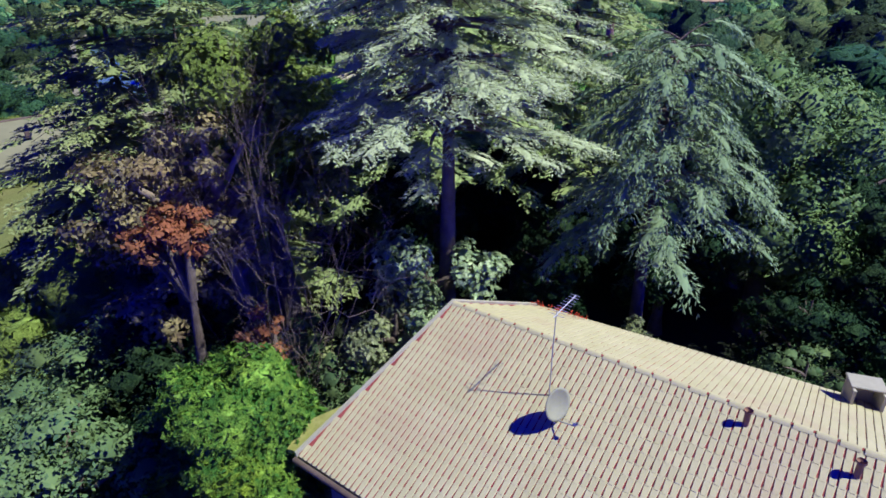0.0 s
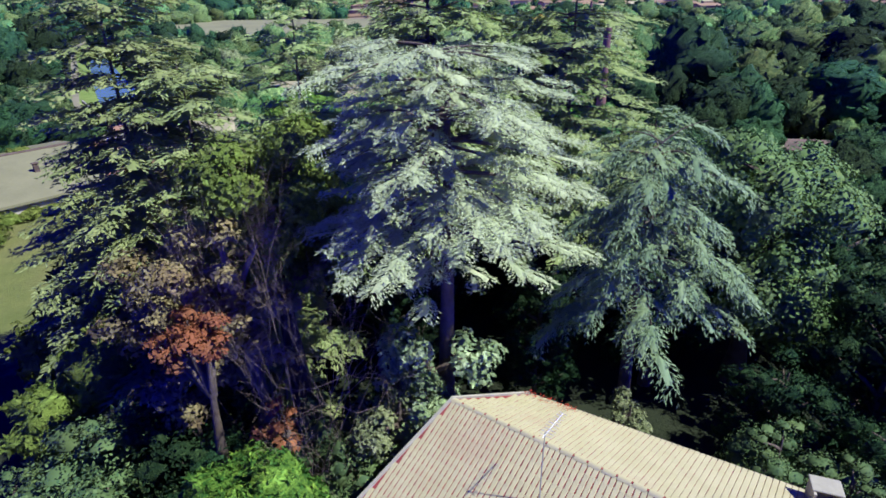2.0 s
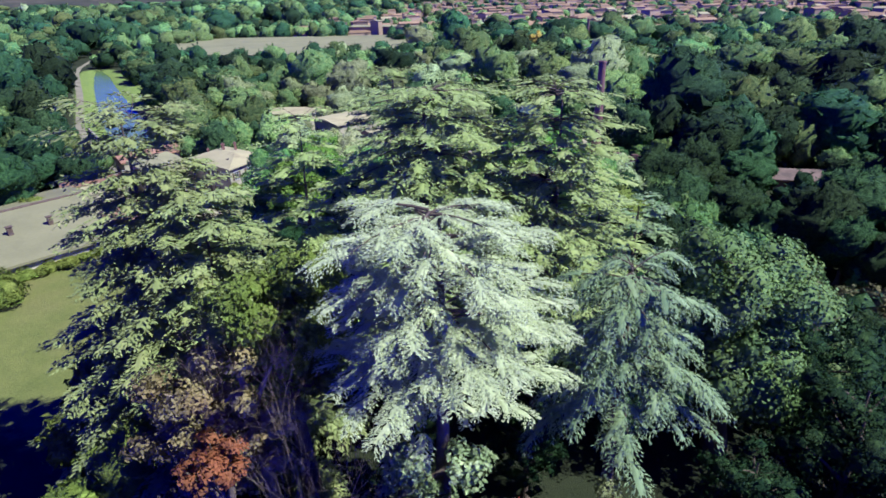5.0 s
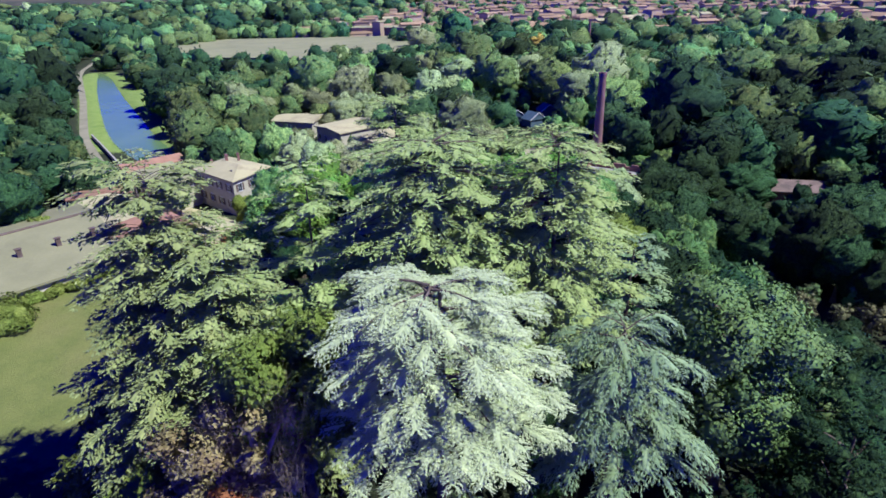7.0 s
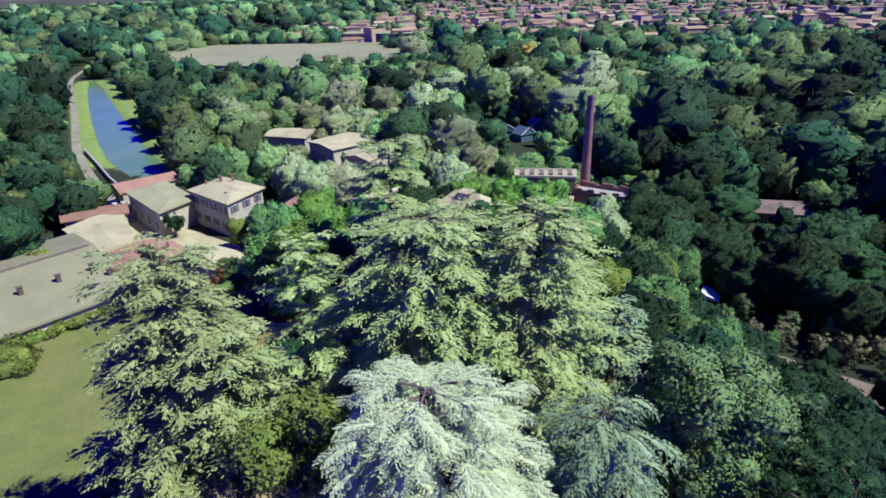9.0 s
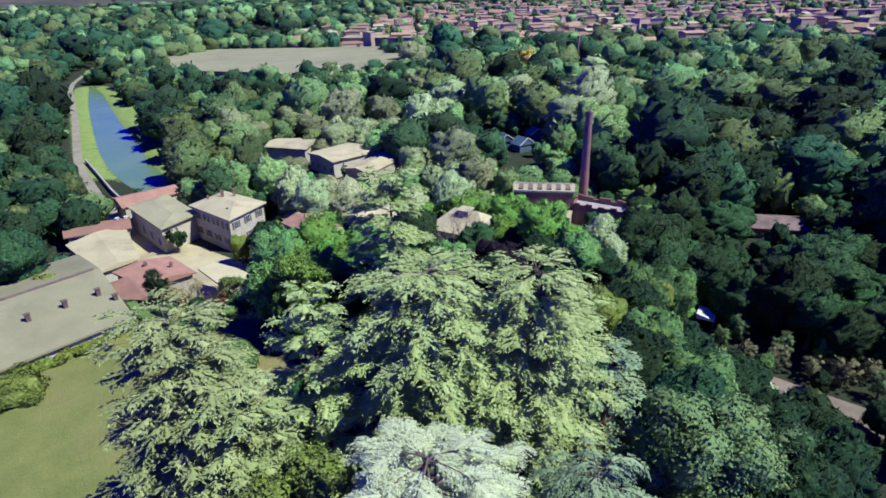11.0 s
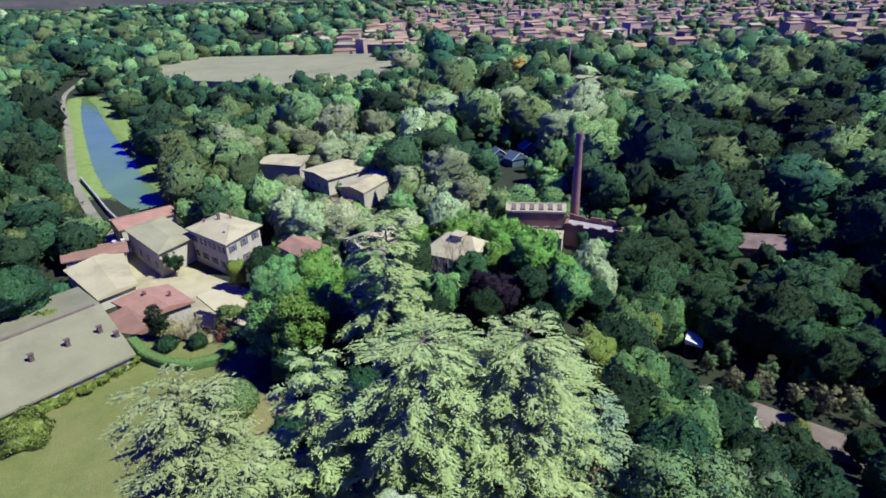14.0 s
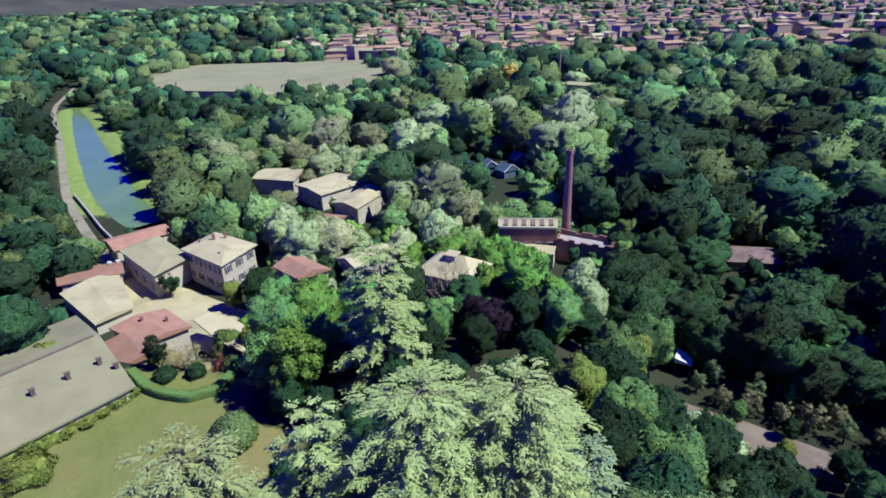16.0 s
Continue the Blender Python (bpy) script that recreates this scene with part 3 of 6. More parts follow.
def cedar(label, seed, h, r, material, boughs=60, low=0.4, rise=0.12, droop=0.3, tuft=0.22, width=0.04, cover=1.6, reach=None, weep=0.0,
          tiers=0, girth=None, plate=0.46, sides=1.15, inner=0.24, crowd=1.0, crest=0.7, pad=0.82, wild=0.15, name="cedar", category="tree"):
    """A conifer with layered boughs: each bough ends in broad drooping plates of needle tufts, dark gaps between."""
    rng = np.random.default_rng(seed)
    wood, pads, P, D, arms = Heap(), Heap(), [], [], []
    girth = girth or 0.024 * h
    zs = np.linspace(-0.3, h * 0.94, 9)
    rr = girth * (1 - 0.93 * (zs + 0.3) / (h + 0.3))
    rr[0] *= 1.4
    wood.add(*tube(np.stack([0.02 * h * np.sin(zs / h * 2), 0.01 * h * np.sin(zs / h * 3), zs], 1), rr, 9))
    up = np.array([0, 0, 1.0])
    for k in range(boughs):
        u = (k + rng.uniform(0, 0.9)) / boughs
        u = u ** crowd
        if tiers:
            u = min(0.99, (math.floor(u * tiers) + 0.5 + rng.uniform(-0.3, 0.3)) / tiers)
        z0 = h * (low + (0.97 - low) * u)
        a = 2.39996 * k + rng.uniform(-0.3, 0.3)
        L = max(0.5, r * (reach(u) if reach else 0.15 + 0.85 * (1 - u) ** 0.7) * rng.uniform(0.93 - wild, 1.05 + 0.5 * wild))
        e, dr = rise * rng.uniform(0.4, 1.6) + crest * u ** 5, droop * rng.uniform(0.6, 1.4)
        out = np.array([math.cos(a), math.sin(a), 0])
        sidev = np.array([-out[1], out[0], 0])
        kink = rng.uniform(-wild, wild)

        def at(t):
            t = np.asarray(t)[:, None]
            return np.array([0, 0, z0]) + L * (t * out + kink * t * t * sidev + (e * t - dr * t * t) * up)

        t = np.linspace(0, 1, 6)
        arms.append(tube(at(t) - up * (0.03 + 0.05 * L * t[:, None]), np.maximum(0.008, girth * 0.17 * (L / r) ** 0.7 * (1 - 0.93 * t)), 4))
        # side branches, each a small drooping plate
        n_side = max(3, int(sides * 1.15 * L ** 0.8 / (0.35 + 1.2 * tuft)))
        for q in range(n_side):
            s0 = inner * (1 - u) ** 0.5
            s = s0 + (1 - s0) * (q + rng.uniform(0, 1)) / n_side
            b = at([s])[0]
            sg = 1 if q % 2 else -1
            ang = math.radians(rng.uniform(28, 62) if q % 3 else rng.uniform(2, 14)) * sg * (1.15 - 0.75 * s)
            w = out * math.cos(ang) + sidev * math.sin(ang)
            wl = L * plate * (1.15 - 0.62 * s) * rng.uniform(0.65, 1.15) + 0.25 + 0.35 * u ** 2
            half = wl * rng.uniform(0.2, 0.33)
            # herringbone of twigs on both sides of the branch, tufts along each
            n_tw = max(5, int(cover * wl / (tuft * 0.55)))
            pb = (np.arange(2 * n_tw) // 2 + rng.uniform(0, 1, 2 * n_tw)) / n_tw * 0.92
            sd = np.where(np.arange(2 * n_tw) % 2 == 0, 1.0, -1.0)
            tl = half * (0.35 + 0.9 * np.sin(np.pi * np.clip(0.15 + 0.8 * pb, 0, 1))) * rng.uniform(0.7, 1.15, 2 * n_tw)
            per = max(2, int(half / (tuft * 0.45)))
            along = (np.arange(per) + 0.6) / per
            tip = rng.uniform(0.5, 0.95, 2 * n_tw)
            v = np.cross(up, w)
            lay = rng.normal(size=2 * n_tw) * 0.02 * wl
            X = pb[:, None] * wl + tl[:, None] * along * 0.75 * tip[:, None]
            Y = sd[:, None] * tl[:, None] * along
            p = X / wl
            fall = -(0.2 + weep) * wl * np.minimum(p, 1.15) ** 2 - (0.45 + 0.6 * weep) * np.abs(Y) * along + lay[:, None]
            pts = b + w * X[..., None] + v * Y[..., None] + up * fall[..., None]
            way = w * tip[:, None, None] + v * (sd[:, None] * 0.9 * np.ones(per))[..., None] - up * ((0.25 + 1.3 * weep) * (0.4 + p))[..., None]
            P.append(pts.reshape(-1, 3))
            D.append(way.reshape(-1, 3))
            gx, gy = np.meshgrid(np.linspace(0, 0.8, 5), np.linspace(-1, 1, 4), indexing="ij")
            gw = half * pad * np.sin(np.pi * np.clip(0.1 + 0.85 * gx, 0, 1)) ** 0.6
            gz_ = -(0.2 + weep) * wl * gx ** 2 - (0.45 + 0.6 * weep) * np.abs(gy) * gw * 0.8 - 0.35 * tuft + rng.normal(size=gx.shape) * 0.02 * wl
            gp = b + w * (gx * wl)[..., None] + v * (gy * gw)[..., None] + up * gz_[..., None]
            gi, gj = np.meshgrid(np.arange(4), np.arange(3), indexing="ij")
            pads.add(gp.reshape(-1, 3), np.stack([gi * 4 + gj, gi * 4 + gj + 1, (gi + 1) * 4 + gj + 1, (gi + 1) * 4 + gj], -1).reshape(-1, 4))
            if weep > 0.3:
                m = max(2, pts.size // 9)
                pick = rng.integers(0, pts.size // 3, m)
                dl = rng.uniform(0, 1, m) ** 0.8 * wl * weep * 0.6
                P.append(P[-1][pick] - up * dl[:, None] + w * 0.12 * dl[:, None])
                D.append(np.tile(w * 0.25 - up, (m, 1)))
    v, f = sprays(rng, np.concatenate(P), unit(np.concatenate(D)), tuft, width, 2, 0.42, 0.12)
    pads.add(v, f)
    tree = tagged(new(name, None), label, category)
    trunk = part("trunk", wood.mesh("trunk", BARK, True), None, tree)
    for arm in arms:
        part("bough", mesh_of("bough", *arm, BARK, True), None, trunk)
    part("crown", pads.mesh("crown", material, True), None, tree)
    return tree


def bare_tree(label, seed, h, r, bark, depth=5, name="bare_tree", leaves=None, n_leaf=0, girth=0.009):
    """A leafless or thinly leaved crown of forking twigs."""
    rng = np.random.default_rng(seed)
    stems, twigs, tips = [Heap() for _ in range(3)], Heap(), []

    def grow(p, d, L, g, k, heap):
        q = p + d * L
        mid = (p + q) / 2 + rng.normal(size=3) * L * 0.07
        heap.add(*tube(np.array([p, mid, q]), [g, g * 0.85, g * 0.66], 4 if k < depth - 1 else 6))
        if k == 0:
            tips.append(q)
            return
        for _ in range(3 if k > 1 else 4):
            nd = unit(d + rng.normal(size=3) * 0.55 + np.array([0, 0, 0.16]))
            grow(q if rng.random() < 0.7 else mid, nd, L * rng.uniform(0.6, 0.82), g * 0.58, k - 1, heap if k > depth - 1 else twigs)

    for stem in stems:
        d = unit(np.array([rng.uniform(-0.35, 0.35), rng.uniform(-0.35, 0.35), 1.0]))
        grow(np.array([rng.uniform(-0.2, 0.2), rng.uniform(-0.2, 0.2), -0.3]), d, h * 0.26, girth * h, depth, stem)
    tree = tagged(new(name, None), label, "tree")
    for stem in stems:
        part("stem", stem.mesh("stem", bark, True), None, tree)
    tagged(part("twig_crown", twigs.mesh("twig_crown", bark, True), None, tree), kind="stuff")
    if leaves:
        tips = np.array(tips)
        tips = tips[np.sin(tips[:, 0] * 1.9 + seed) + np.cos(tips[:, 1] * 1.7 + tips[:, 2] * 0.8) > 0.35]
        pick = tips[rng.integers(0, len(tips), n_leaf)] + rng.normal(size=(n_leaf, 3)) * 0.22
        v, f = leaf_faces(pick, unit(rng.normal(size=(n_leaf, 3)) + np.array([0, 0, 0.6])), np.full(n_leaf, 0.12), rng)
        part("crown", mesh_of("crown", v, f, leaves), None, tree)
    return tree


def stand(tree, x, y, turn=0.0, scale=1.0, z=None, tall=1.0):
    tree.matrix_basis = pose(x, y, gz(x, y) if z is None else z, 0, 0, turn)
    tree.scale = (scale, scale, scale * tall)
    return tree

# ---- trees of the terrace ----
stand(cedar("broad blue-grey cedar with layered drooping boughs behind the house", 11, 17.5, 3.45, CEDAR_BLUE, 78, 0.66, 0.14, 0.3, 0.125, 0.014, 1.0,
            lambda u: 0.55 + 0.47 * (1 - u ** 3) ** 0.5, tiers=7, sides=0.75, plate=0.42, inner=0.4, crest=0.15, pad=0.4, wild=0.25), -0.45, 16.9, 20)
stand(cedar("weeping deodar cedar with long hanging green boughs", 12, 14.2, 3.0, CEDAR_WEEP, 46, 0.6, 0.16, 0.5, 0.2, 0.018, 1.0,
            lambda u: 0.4 + 0.65 * (1 - u) ** 0.5, weep=0.4, pad=0.4), 6.5, 19.2, 70)
stand(cedar("huge old cedar with a wide flat top of dark layered boughs", 13, 19.4, 6.0, CEDAR_GREEN, 116, 0.38, 0.1, 0.28, 0.27, 0.034, 0.9,
            lambda u: 0.4 + 0.6 * (1 - u) ** 0.6, tiers=9, girth=0.42, sides=0.95, plate=0.36, inner=0.1, pad=0.6, crowd=0.75, crest=0.3), -0.6, 28.4, 130)
stand(cedar("tall old cedar with tiered green boughs and a broad top", 14, 19.3, 5.4, CEDAR_GREEN, 104, 0.36, 0.12, 0.3, 0.27, 0.034, 0.9,
            lambda u: 0.34 + 0.66 * (1 - u) ** 0.6, tiers=9, sides=0.95, plate=0.36, inner=0.1, pad=0.6, crowd=0.8, girth=0.3, crest=0.3), 5.2, 28.6, 10)
stand(cedar("lower green cedar on the slope behind its taller neighbours", 20, 11.4, 4.6, CEDAR_GREEN, 46, 0.15, 0.12, 0.32, 0.3, 0.038, 1.0, tiers=6, sides=1.0, plate=0.4, inner=0.15), 9.8, 36.2, 55)
stand(cedar("yellow-green deodar cedar at the edge of the lawn", 15, 19.3, 6.4, CEDAR_YELLOW, 150, 0.1, 0.1, 0.28, 0.28, 0.038, 0.9,
            lambda u: 0.28 + 0.85 * (1 - u) ** 1.1, tiers=17, sides=1.05, plate=0.46, crowd=0.85, girth=0.24, inner=0.12, pad=0.6), -12.2, 24.0, 200)
stand(cedar("yellow-green deodar cedar growing close beside its twin", 19, 16.2, 4.6, CEDAR_YELLOW, 54, 0.25, 0.1, 0.28, 0.28, 0.038, 0.9,
            lambda u: 0.32 + 0.75 * (1 - u) ** 1.0, tiers=10, sides=1.2, plate=0.46, crowd=0.8, girth=0.2, inner=0.12), -9.9, 23.2, 80)
stand(cedar("pale green cedar with upswept spiky boughs", 16, 18.0, 5.2, CEDAR_GREEN, 54, 0.2, 0.3, 0.42, 0.28, 0.034, 1.0, plate=0.42, sides=1.0, inner=0.1, girth=0.22), -6.8, 28.3, 80)
stand(cedar("slender tiered cedar in front of the old workshops", 17, 16.8, 5.2, CEDAR_GREEN, 70, 0.12, 0.1, 0.26, 0.4, 0.06, 1.1, tiers=9, sides=1.1, plate=0.4,
            reach=lambda u: 0.4 + 0.6 * (1 - u) ** 0.8, crowd=0.85), -4.6, 53.5, 40)
stand(cedar("smaller green cedar among the broadleaf trees", 18, 12.8, 4.4, CEDAR_WEEP, 40, 0.2, 0.12, 0.32, 0.32, 0.05, 1.0), 10.2, 29.6, 110)
stand(broadleaf("tall lush green tree at the end of the lawn", 38, 11.2, 3.3, 9000, 0.19, LEAF_LUSH, count=13, low=0.1, sub=9), -13.8, 51.6, 30)
stand(broadleaf("dense green tree behind the round clipped bush", 39, 8.6, 2.9, 7000, 0.19, LEAF, count=12, low=0.08, sub=8), -17.0, 53.4, 70)
stand(broadleaf("tall broadleaf tree with dense mid-green foliage", 21, 14.4, 4.2, 26000, 0.15, LEAF_MID, count=15, low=0.1, sub=10), 14.0, 25.4, 30)
stand(broadleaf("yellow-green broadleaf tree among the cedars", 22, 16.3, 3.0, 14000, 0.15, LEAF_YELLOW, count=11, low=0.45, sub=9), -5.7, 19.2, 60)
stand(broadleaf("round bright green tree beside the roof corner", 23, 9.6, 1.95, 15000, 0.105, LEAF_BRIGHT, count=22, low=0.1, dome=True), -5.1, 11.7, 0)
stand(broadleaf("low grey-green tree beside the house", 24, 7.6, 3.6, 22000, 0.095, LEAF_TEAL, count=13, low=0.1, sub=9), -9.9, 12.4, 140)
stand(bare_tree("leafless tree with fine pale brown twigs", 25, 16.0, 4, PALE_BARK, 5, girth=0.0024), -4.8, 15.7, 60, scale=0.7, tall=1.95)
stand(broadleaf("dry tree with thin olive-brown leaves", 26, 13.4, 2.6, 12000, 0.12, LEAF_BROWN, PALE_BARK, count=14, low=0.35, sub=6, flat=0.6), -8.4, 17.0, 90)
stand(broadleaf("slim olive tree with thinning leaves", 29, 14.2, 1.7, 4200, 0.12, LEAF_BROWN, PALE_BARK, count=10, low=0.45, sub=6, flat=0.6), -6.3, 16.8, 20)
stand(broadleaf("small tree with thin rust-red autumn leaves", 27, 11.2, 1.3, 1700, 0.1, LEAF_RUST, BARK, count=9, low=0.8, sub=5, flat=0.5), -7.1, 14.6, 0)
stand(broadleaf("sapling with sparse orange-red leaves", 28, 8.7, 0.75, 700, 0.09, LEAF_RUST, BARK, count=7, low=0.7, sub=4, flat=0.6), -4.95, 14.0, 0)


def understorey():
    """Smaller trees and shrubs of the terrace, copied from a few forms."""
    forms = {
        "leaf": broadleaf("small mid-green understorey tree", 31, 8, 2.6, 2000, 0.2, LEAF, count=10, low=0.12, dome=True),
        "dark": broadleaf("small dark green understorey tree", 32, 8, 2.7, 2000, 0.2, LEAF_DARK, count=10, low=0.1, dome=True),
        "shade": broadleaf("small dark green tree in the shade of the cedars", 41, 8, 2.7, 6500, 0.13, LEAF_DARK, count=11, low=0.1, sub=8, corners=3),
        "shrub": broadleaf("small grey-green tree with fine leaves", 42, 8, 2.5, 7000, 0.12, LEAF_TEAL, count=12, low=0.1, sub=8, corners=3),
        "ivy": broadleaf("slim ivy-clad tree with pale leaves", 33, 8, 1.7, 4800, 0.11, LEAF_SILVER, count=9, low=0.25, sub=7),
        "bright": broadleaf("small light green understorey tree", 34, 8, 2.6, 2000, 0.2, LEAF_LUSH, count=10, low=0.1, dome=True),
        "olive": broadleaf("small yellow-green understorey tree", 35, 8, 2.6, 2000, 0.2, LEAF_YELLOW, count=10, low=0.1, dome=True),
        "silver": broadleaf("small silver-grey understorey tree", 36, 8, 2.8, 2000, 0.2, LEAF_SILVER, count=11, low=0.08, dome=True),
        "scrub": broadleaf("low grey-brown scrub with thin dry leaves", 43, 6, 3.0, 4200, 0.13, LEAF_SCRUB, count=12, low=0.02, sub=7, corners=3),
        "purple": broadleaf("small dark purple-leaved garden tree", 37, 8, 3.0, 2000, 0.2, LEAF_PURPLE, count=10, low=0.1, dome=True),
    }
    used = set()
    rng = np.random.default_rng(3)
    # the dark ones under the cedars are added to make the shaded gaps black
    behind_house = [("ivy", -1.9, 15.2, 1.12), ("leaf", -3.0, 14.6, 0.95), ("leaf", -4.2, 15.8, 0.9), ("olive", -14.2, 18.2, 0.85), ("ivy", -0.7, 16.2, 1.3), ("dark", -2.5, 18.5, 0.8), ("dark", -1.5, 22.5, 0.8), ("dark", 3.5, 22.0, 0.75), ("dark", 4.2, 25.5, 0.9), ("dark", -3.5, 26.5, 1.1), ("dark", -1.0, 29.0, 1.2), ("dark", -6.0, 28.5, 1.1), ("dark", 3.5, 29.5, 1.2), ("olive", -15.5, 22.5, 1.05), ("olive", -16.0, 26.0, 1.0), ("leaf", -12.0, 24.0, 1.1), ("dark", -11.0, 28.5, 1.0), ("dark", 9.5, 25.0, 1.1), ("dark", 12.5, 32.0, 1.0), ("dark", -9.5, 25.5, 1.0),
                    ("dark", -6.5, 13.6, 0.95), ("dark", -8.0, 15.5, 1.0), ("leaf", -11.0, 16.5, 0.95), ("olive", -12.5, 20.0, 1.0), ("dark", -10.5, 20.5, 1.0), ("leaf", -13.5, 13.5, 0.8)]
    right = [("ivy", 6.2, 17.9, 0.7), ("leaf", 10.6, 16.0, 0.72), ("silver", 12.2, 14.8, 0.66), ("dark", 14.4, 16.2, 0.75), ("dark", 12.0, 18.6, 0.85), ("silver", 13.2, 12.6, 0.6),
             ("dark", 17.5, 21.0, 1.3), ("dark", 18.5, 26.5, 1.45), ("dark", 16.0, 19.0, 1.2), ("dark", 19.5, 16.5, 1.3), ("leaf", 21.5, 31.0, 1.4), ("dark", 22.5, 24.5, 1.4)]
    slope = [("dark", 15.5, 30.5, 1.45), ("leaf", 17.5, 35.0, 1.3), ("dark", 14.5, 36.8, 1.25), ("dark", 20.0, 38.5, 1.2), ("leaf", 17.0, 41.5, 1.25), ("olive", 14.2, 46.0, 1.1), ("dark", 21.0, 44.0, 1.2),
             ("dark", 18.0, 48.5, 1.2), ("leaf", 20.5, 54.0, 1.2), ("dark", 25.5, 37.0, 1.3), ("dark", 26.0, 43.0, 1.25), ("leaf", 33.0, 52.6, 0.5), ("olive", 38.2, 49.0, 0.42), ("dark", 42.5, 45.6, 0.6), ("leaf", 36.4, 55.6, 0.42), ("dark", 40.8, 52.4, 0.4), ("dark", 24.0, 30.0, 1.3), ("dark", 31.0, 36.0, 1.3)]
    valley = [("leaf", -17.3, 61.5, 1.25), ("bright", -13.8, 63.5, 1.3), ("dark", -18.5, 57.5, 0.85), ("bright", -12.0, 57.0, 1.1), ("olive", -33.4, 91.8, 0.75), ("dark", -28.4, 90.5, 1.1), ("leaf", -24.5, 86.0, 1.1),
              ("silver", -23.3, 106.0, 1.5), ("silver", -28.5, 111.0, 1.2), ("leaf", -20.5, 82.0, 1.1), ("bright", -17.0, 77.0, 1.0), ("bright", 12.0, 93.5, 1.55), ("bright", 15.5, 89.0, 1.3), ("bright", 9.0, 98.0, 1.1), ("bright", -3.0, 101.0, 1.0), ("silver", -13.0, 108.0, 1.1), ("bright", 17.5, 96.0, 1.1), ("bright", 14.0, 83.0, 1.0),
              ]
    east = [("silver", 2.5, 107.0, 1.5), ("bright", 4.5, 100.0, 1.2), ("silver", 24.0, 80.0, 1.35), ("silver", 22.6, 73.0, 1.2), ("dark", 27.0, 78.0, 1.35), ("olive", 24.8, 60.4, 0.9), ("leaf", 29.5, 66.5, 1.1),
              ("dark", 31.0, 73.0, 1.2), ("purple", 6.2, 65.0, 0.7), ("purple", 9.2, 63.0, 0.7), ("bright", 14.0, 73.5, 1.45), ("bright", 9.4, 77.5, 1.2), ("purple", 12.0, 64.0, 0.7), ("bright", 16.5, 68.5, 1.05), ("leaf", 15.5, 61.0, 1.0), ("dark", 11.5, 61.5, 0.9), ("leaf", 17.0, 65.0, 0.85), ("dark", 19.0, 62.0, 0.9), ("purple", 7.6, 60.5, 0.75), ("leaf", -9.0, 68.0, 1.1), ("dark", -8.0, 61.0, 0.9), ("leaf", 0.5, 62.0, 0.8)]
    scrub = [("scrub", 36.0, 59.0, 0.5), ("scrub", 38.6, 57.2, 0.62), ("scrub", 41.6, 55.0, 0.55), ("shrub", 40.2, 59.0, 0.5), ("scrub", 44.0, 53.6, 0.7), ("shrub", 46.4, 51.2, 0.5), ("scrub", 47.5, 54.5, 0.6), ("leaf", 44.6, 57.4, 0.55),
             ("shrub", 34.2, 61.8, 0.45), ("scrub", 50.0, 49.5, 0.6), ("shrub", 36.8, 63.0, 0.55), ("scrub", 34.6, 50.2, 0.3), ("scrub", 40.6, 46.2, 0.32), ("shrub", 31.2, 53.6, 0.35), ("scrub", 35.0, 96.0, 0.9), ("scrub", 38.5, 99.0, 1.0), ("leaf", 41.5, 95.0, 0.9), ("scrub", 33.0, 92.0, 0.7)]
    # made-up dark trees that fill the shaded gaps below the cedars
    below = [("dark", x, y, sc) for x, y, sc in ((-10.5, 33, 0.8), (-7.5, 31, 0.9), (-4, 34, 1.0), (-1.5, 36.5, 1.0), (2.5, 34.5, 1.05), (4.5, 32.5, 1.0), (8, 33, 1.0), (10.5, 36, 1.0), (5, 39, 0.95), (0.5, 40, 0.95), (-4.5, 39, 0.95),
                                               (-9, 38, 0.8), (-12, 38.5, 0.7), (-6.5, 43.5, 0.8), (-1.5, 45, 0.8), (3.5, 44.5, 0.8), (8.5, 43, 0.8), (-10.5, 47, 0.7), (-3.5, 50.5, 0.8), (2, 51, 0.8), (7.5, 49.5, 0.8), (11.5, 54, 0.8), (-9, 54, 0.8),
                                               (0, 57, 0.8), (5.5, 58, 0.8), (-14.5, 49.5, 0.65), (-12.5, 30, 0.7))]
    for row in (behind_house, right, slope, valley, east, scrub, below):
        for kind, x, y, sc in row:
            if row is behind_house or row is right:
                kind = {"dark": "shade", "leaf": "shrub", "silver": "shrub"}.get(kind, kind)
            m = pose(x, y, gz(x, y), 0, 0, rng.uniform(0, 360))
            if kind in used:
                t = copy_thing(forms[kind], m)
            else:
                used.add(kind)
                t = forms[kind]
                t.matrix_basis = m
            t.scale = (sc * rng.uniform(0.9, 1.1), sc * rng.uniform(0.9, 1.1), sc)


understorey()

# ---- the house below the camera ----
ROOF_A = np.array([-0.1, 14.1, 18.54])
ROOF_U = np.array([0.8, -0.6, 0.0])
ROOF_N = np.array([0.6, 0.8, 0.0])
NEAR_DROP, FAR_DROP, ROOF_L = 0.43, 0.35, 15.0


def roof_point(s, d, lift=0.0):
    """A point on the roof: s along the ridge, d across it (towards the lawn side negative)."""
    drop = NEAR_DROP * -d if d < 0 else FAR_DROP * d
    return ROOF_A + ROOF_U * s + ROOF_N * d - np.array([0, 0, drop - lift])


def slope_frame(side):
    """Axes of a roof slope: along the ridge, down the slope, outwards."""
    down = ROOF_N * side - np.array([0, 0, NEAR_DROP if side < 0 else FAR_DROP])
    down = down / np.linalg.norm(down)
    out = np.cross(ROOF_U, down)
    if out[2] < 0:
        out = -out
    return ROOF_U, down, out


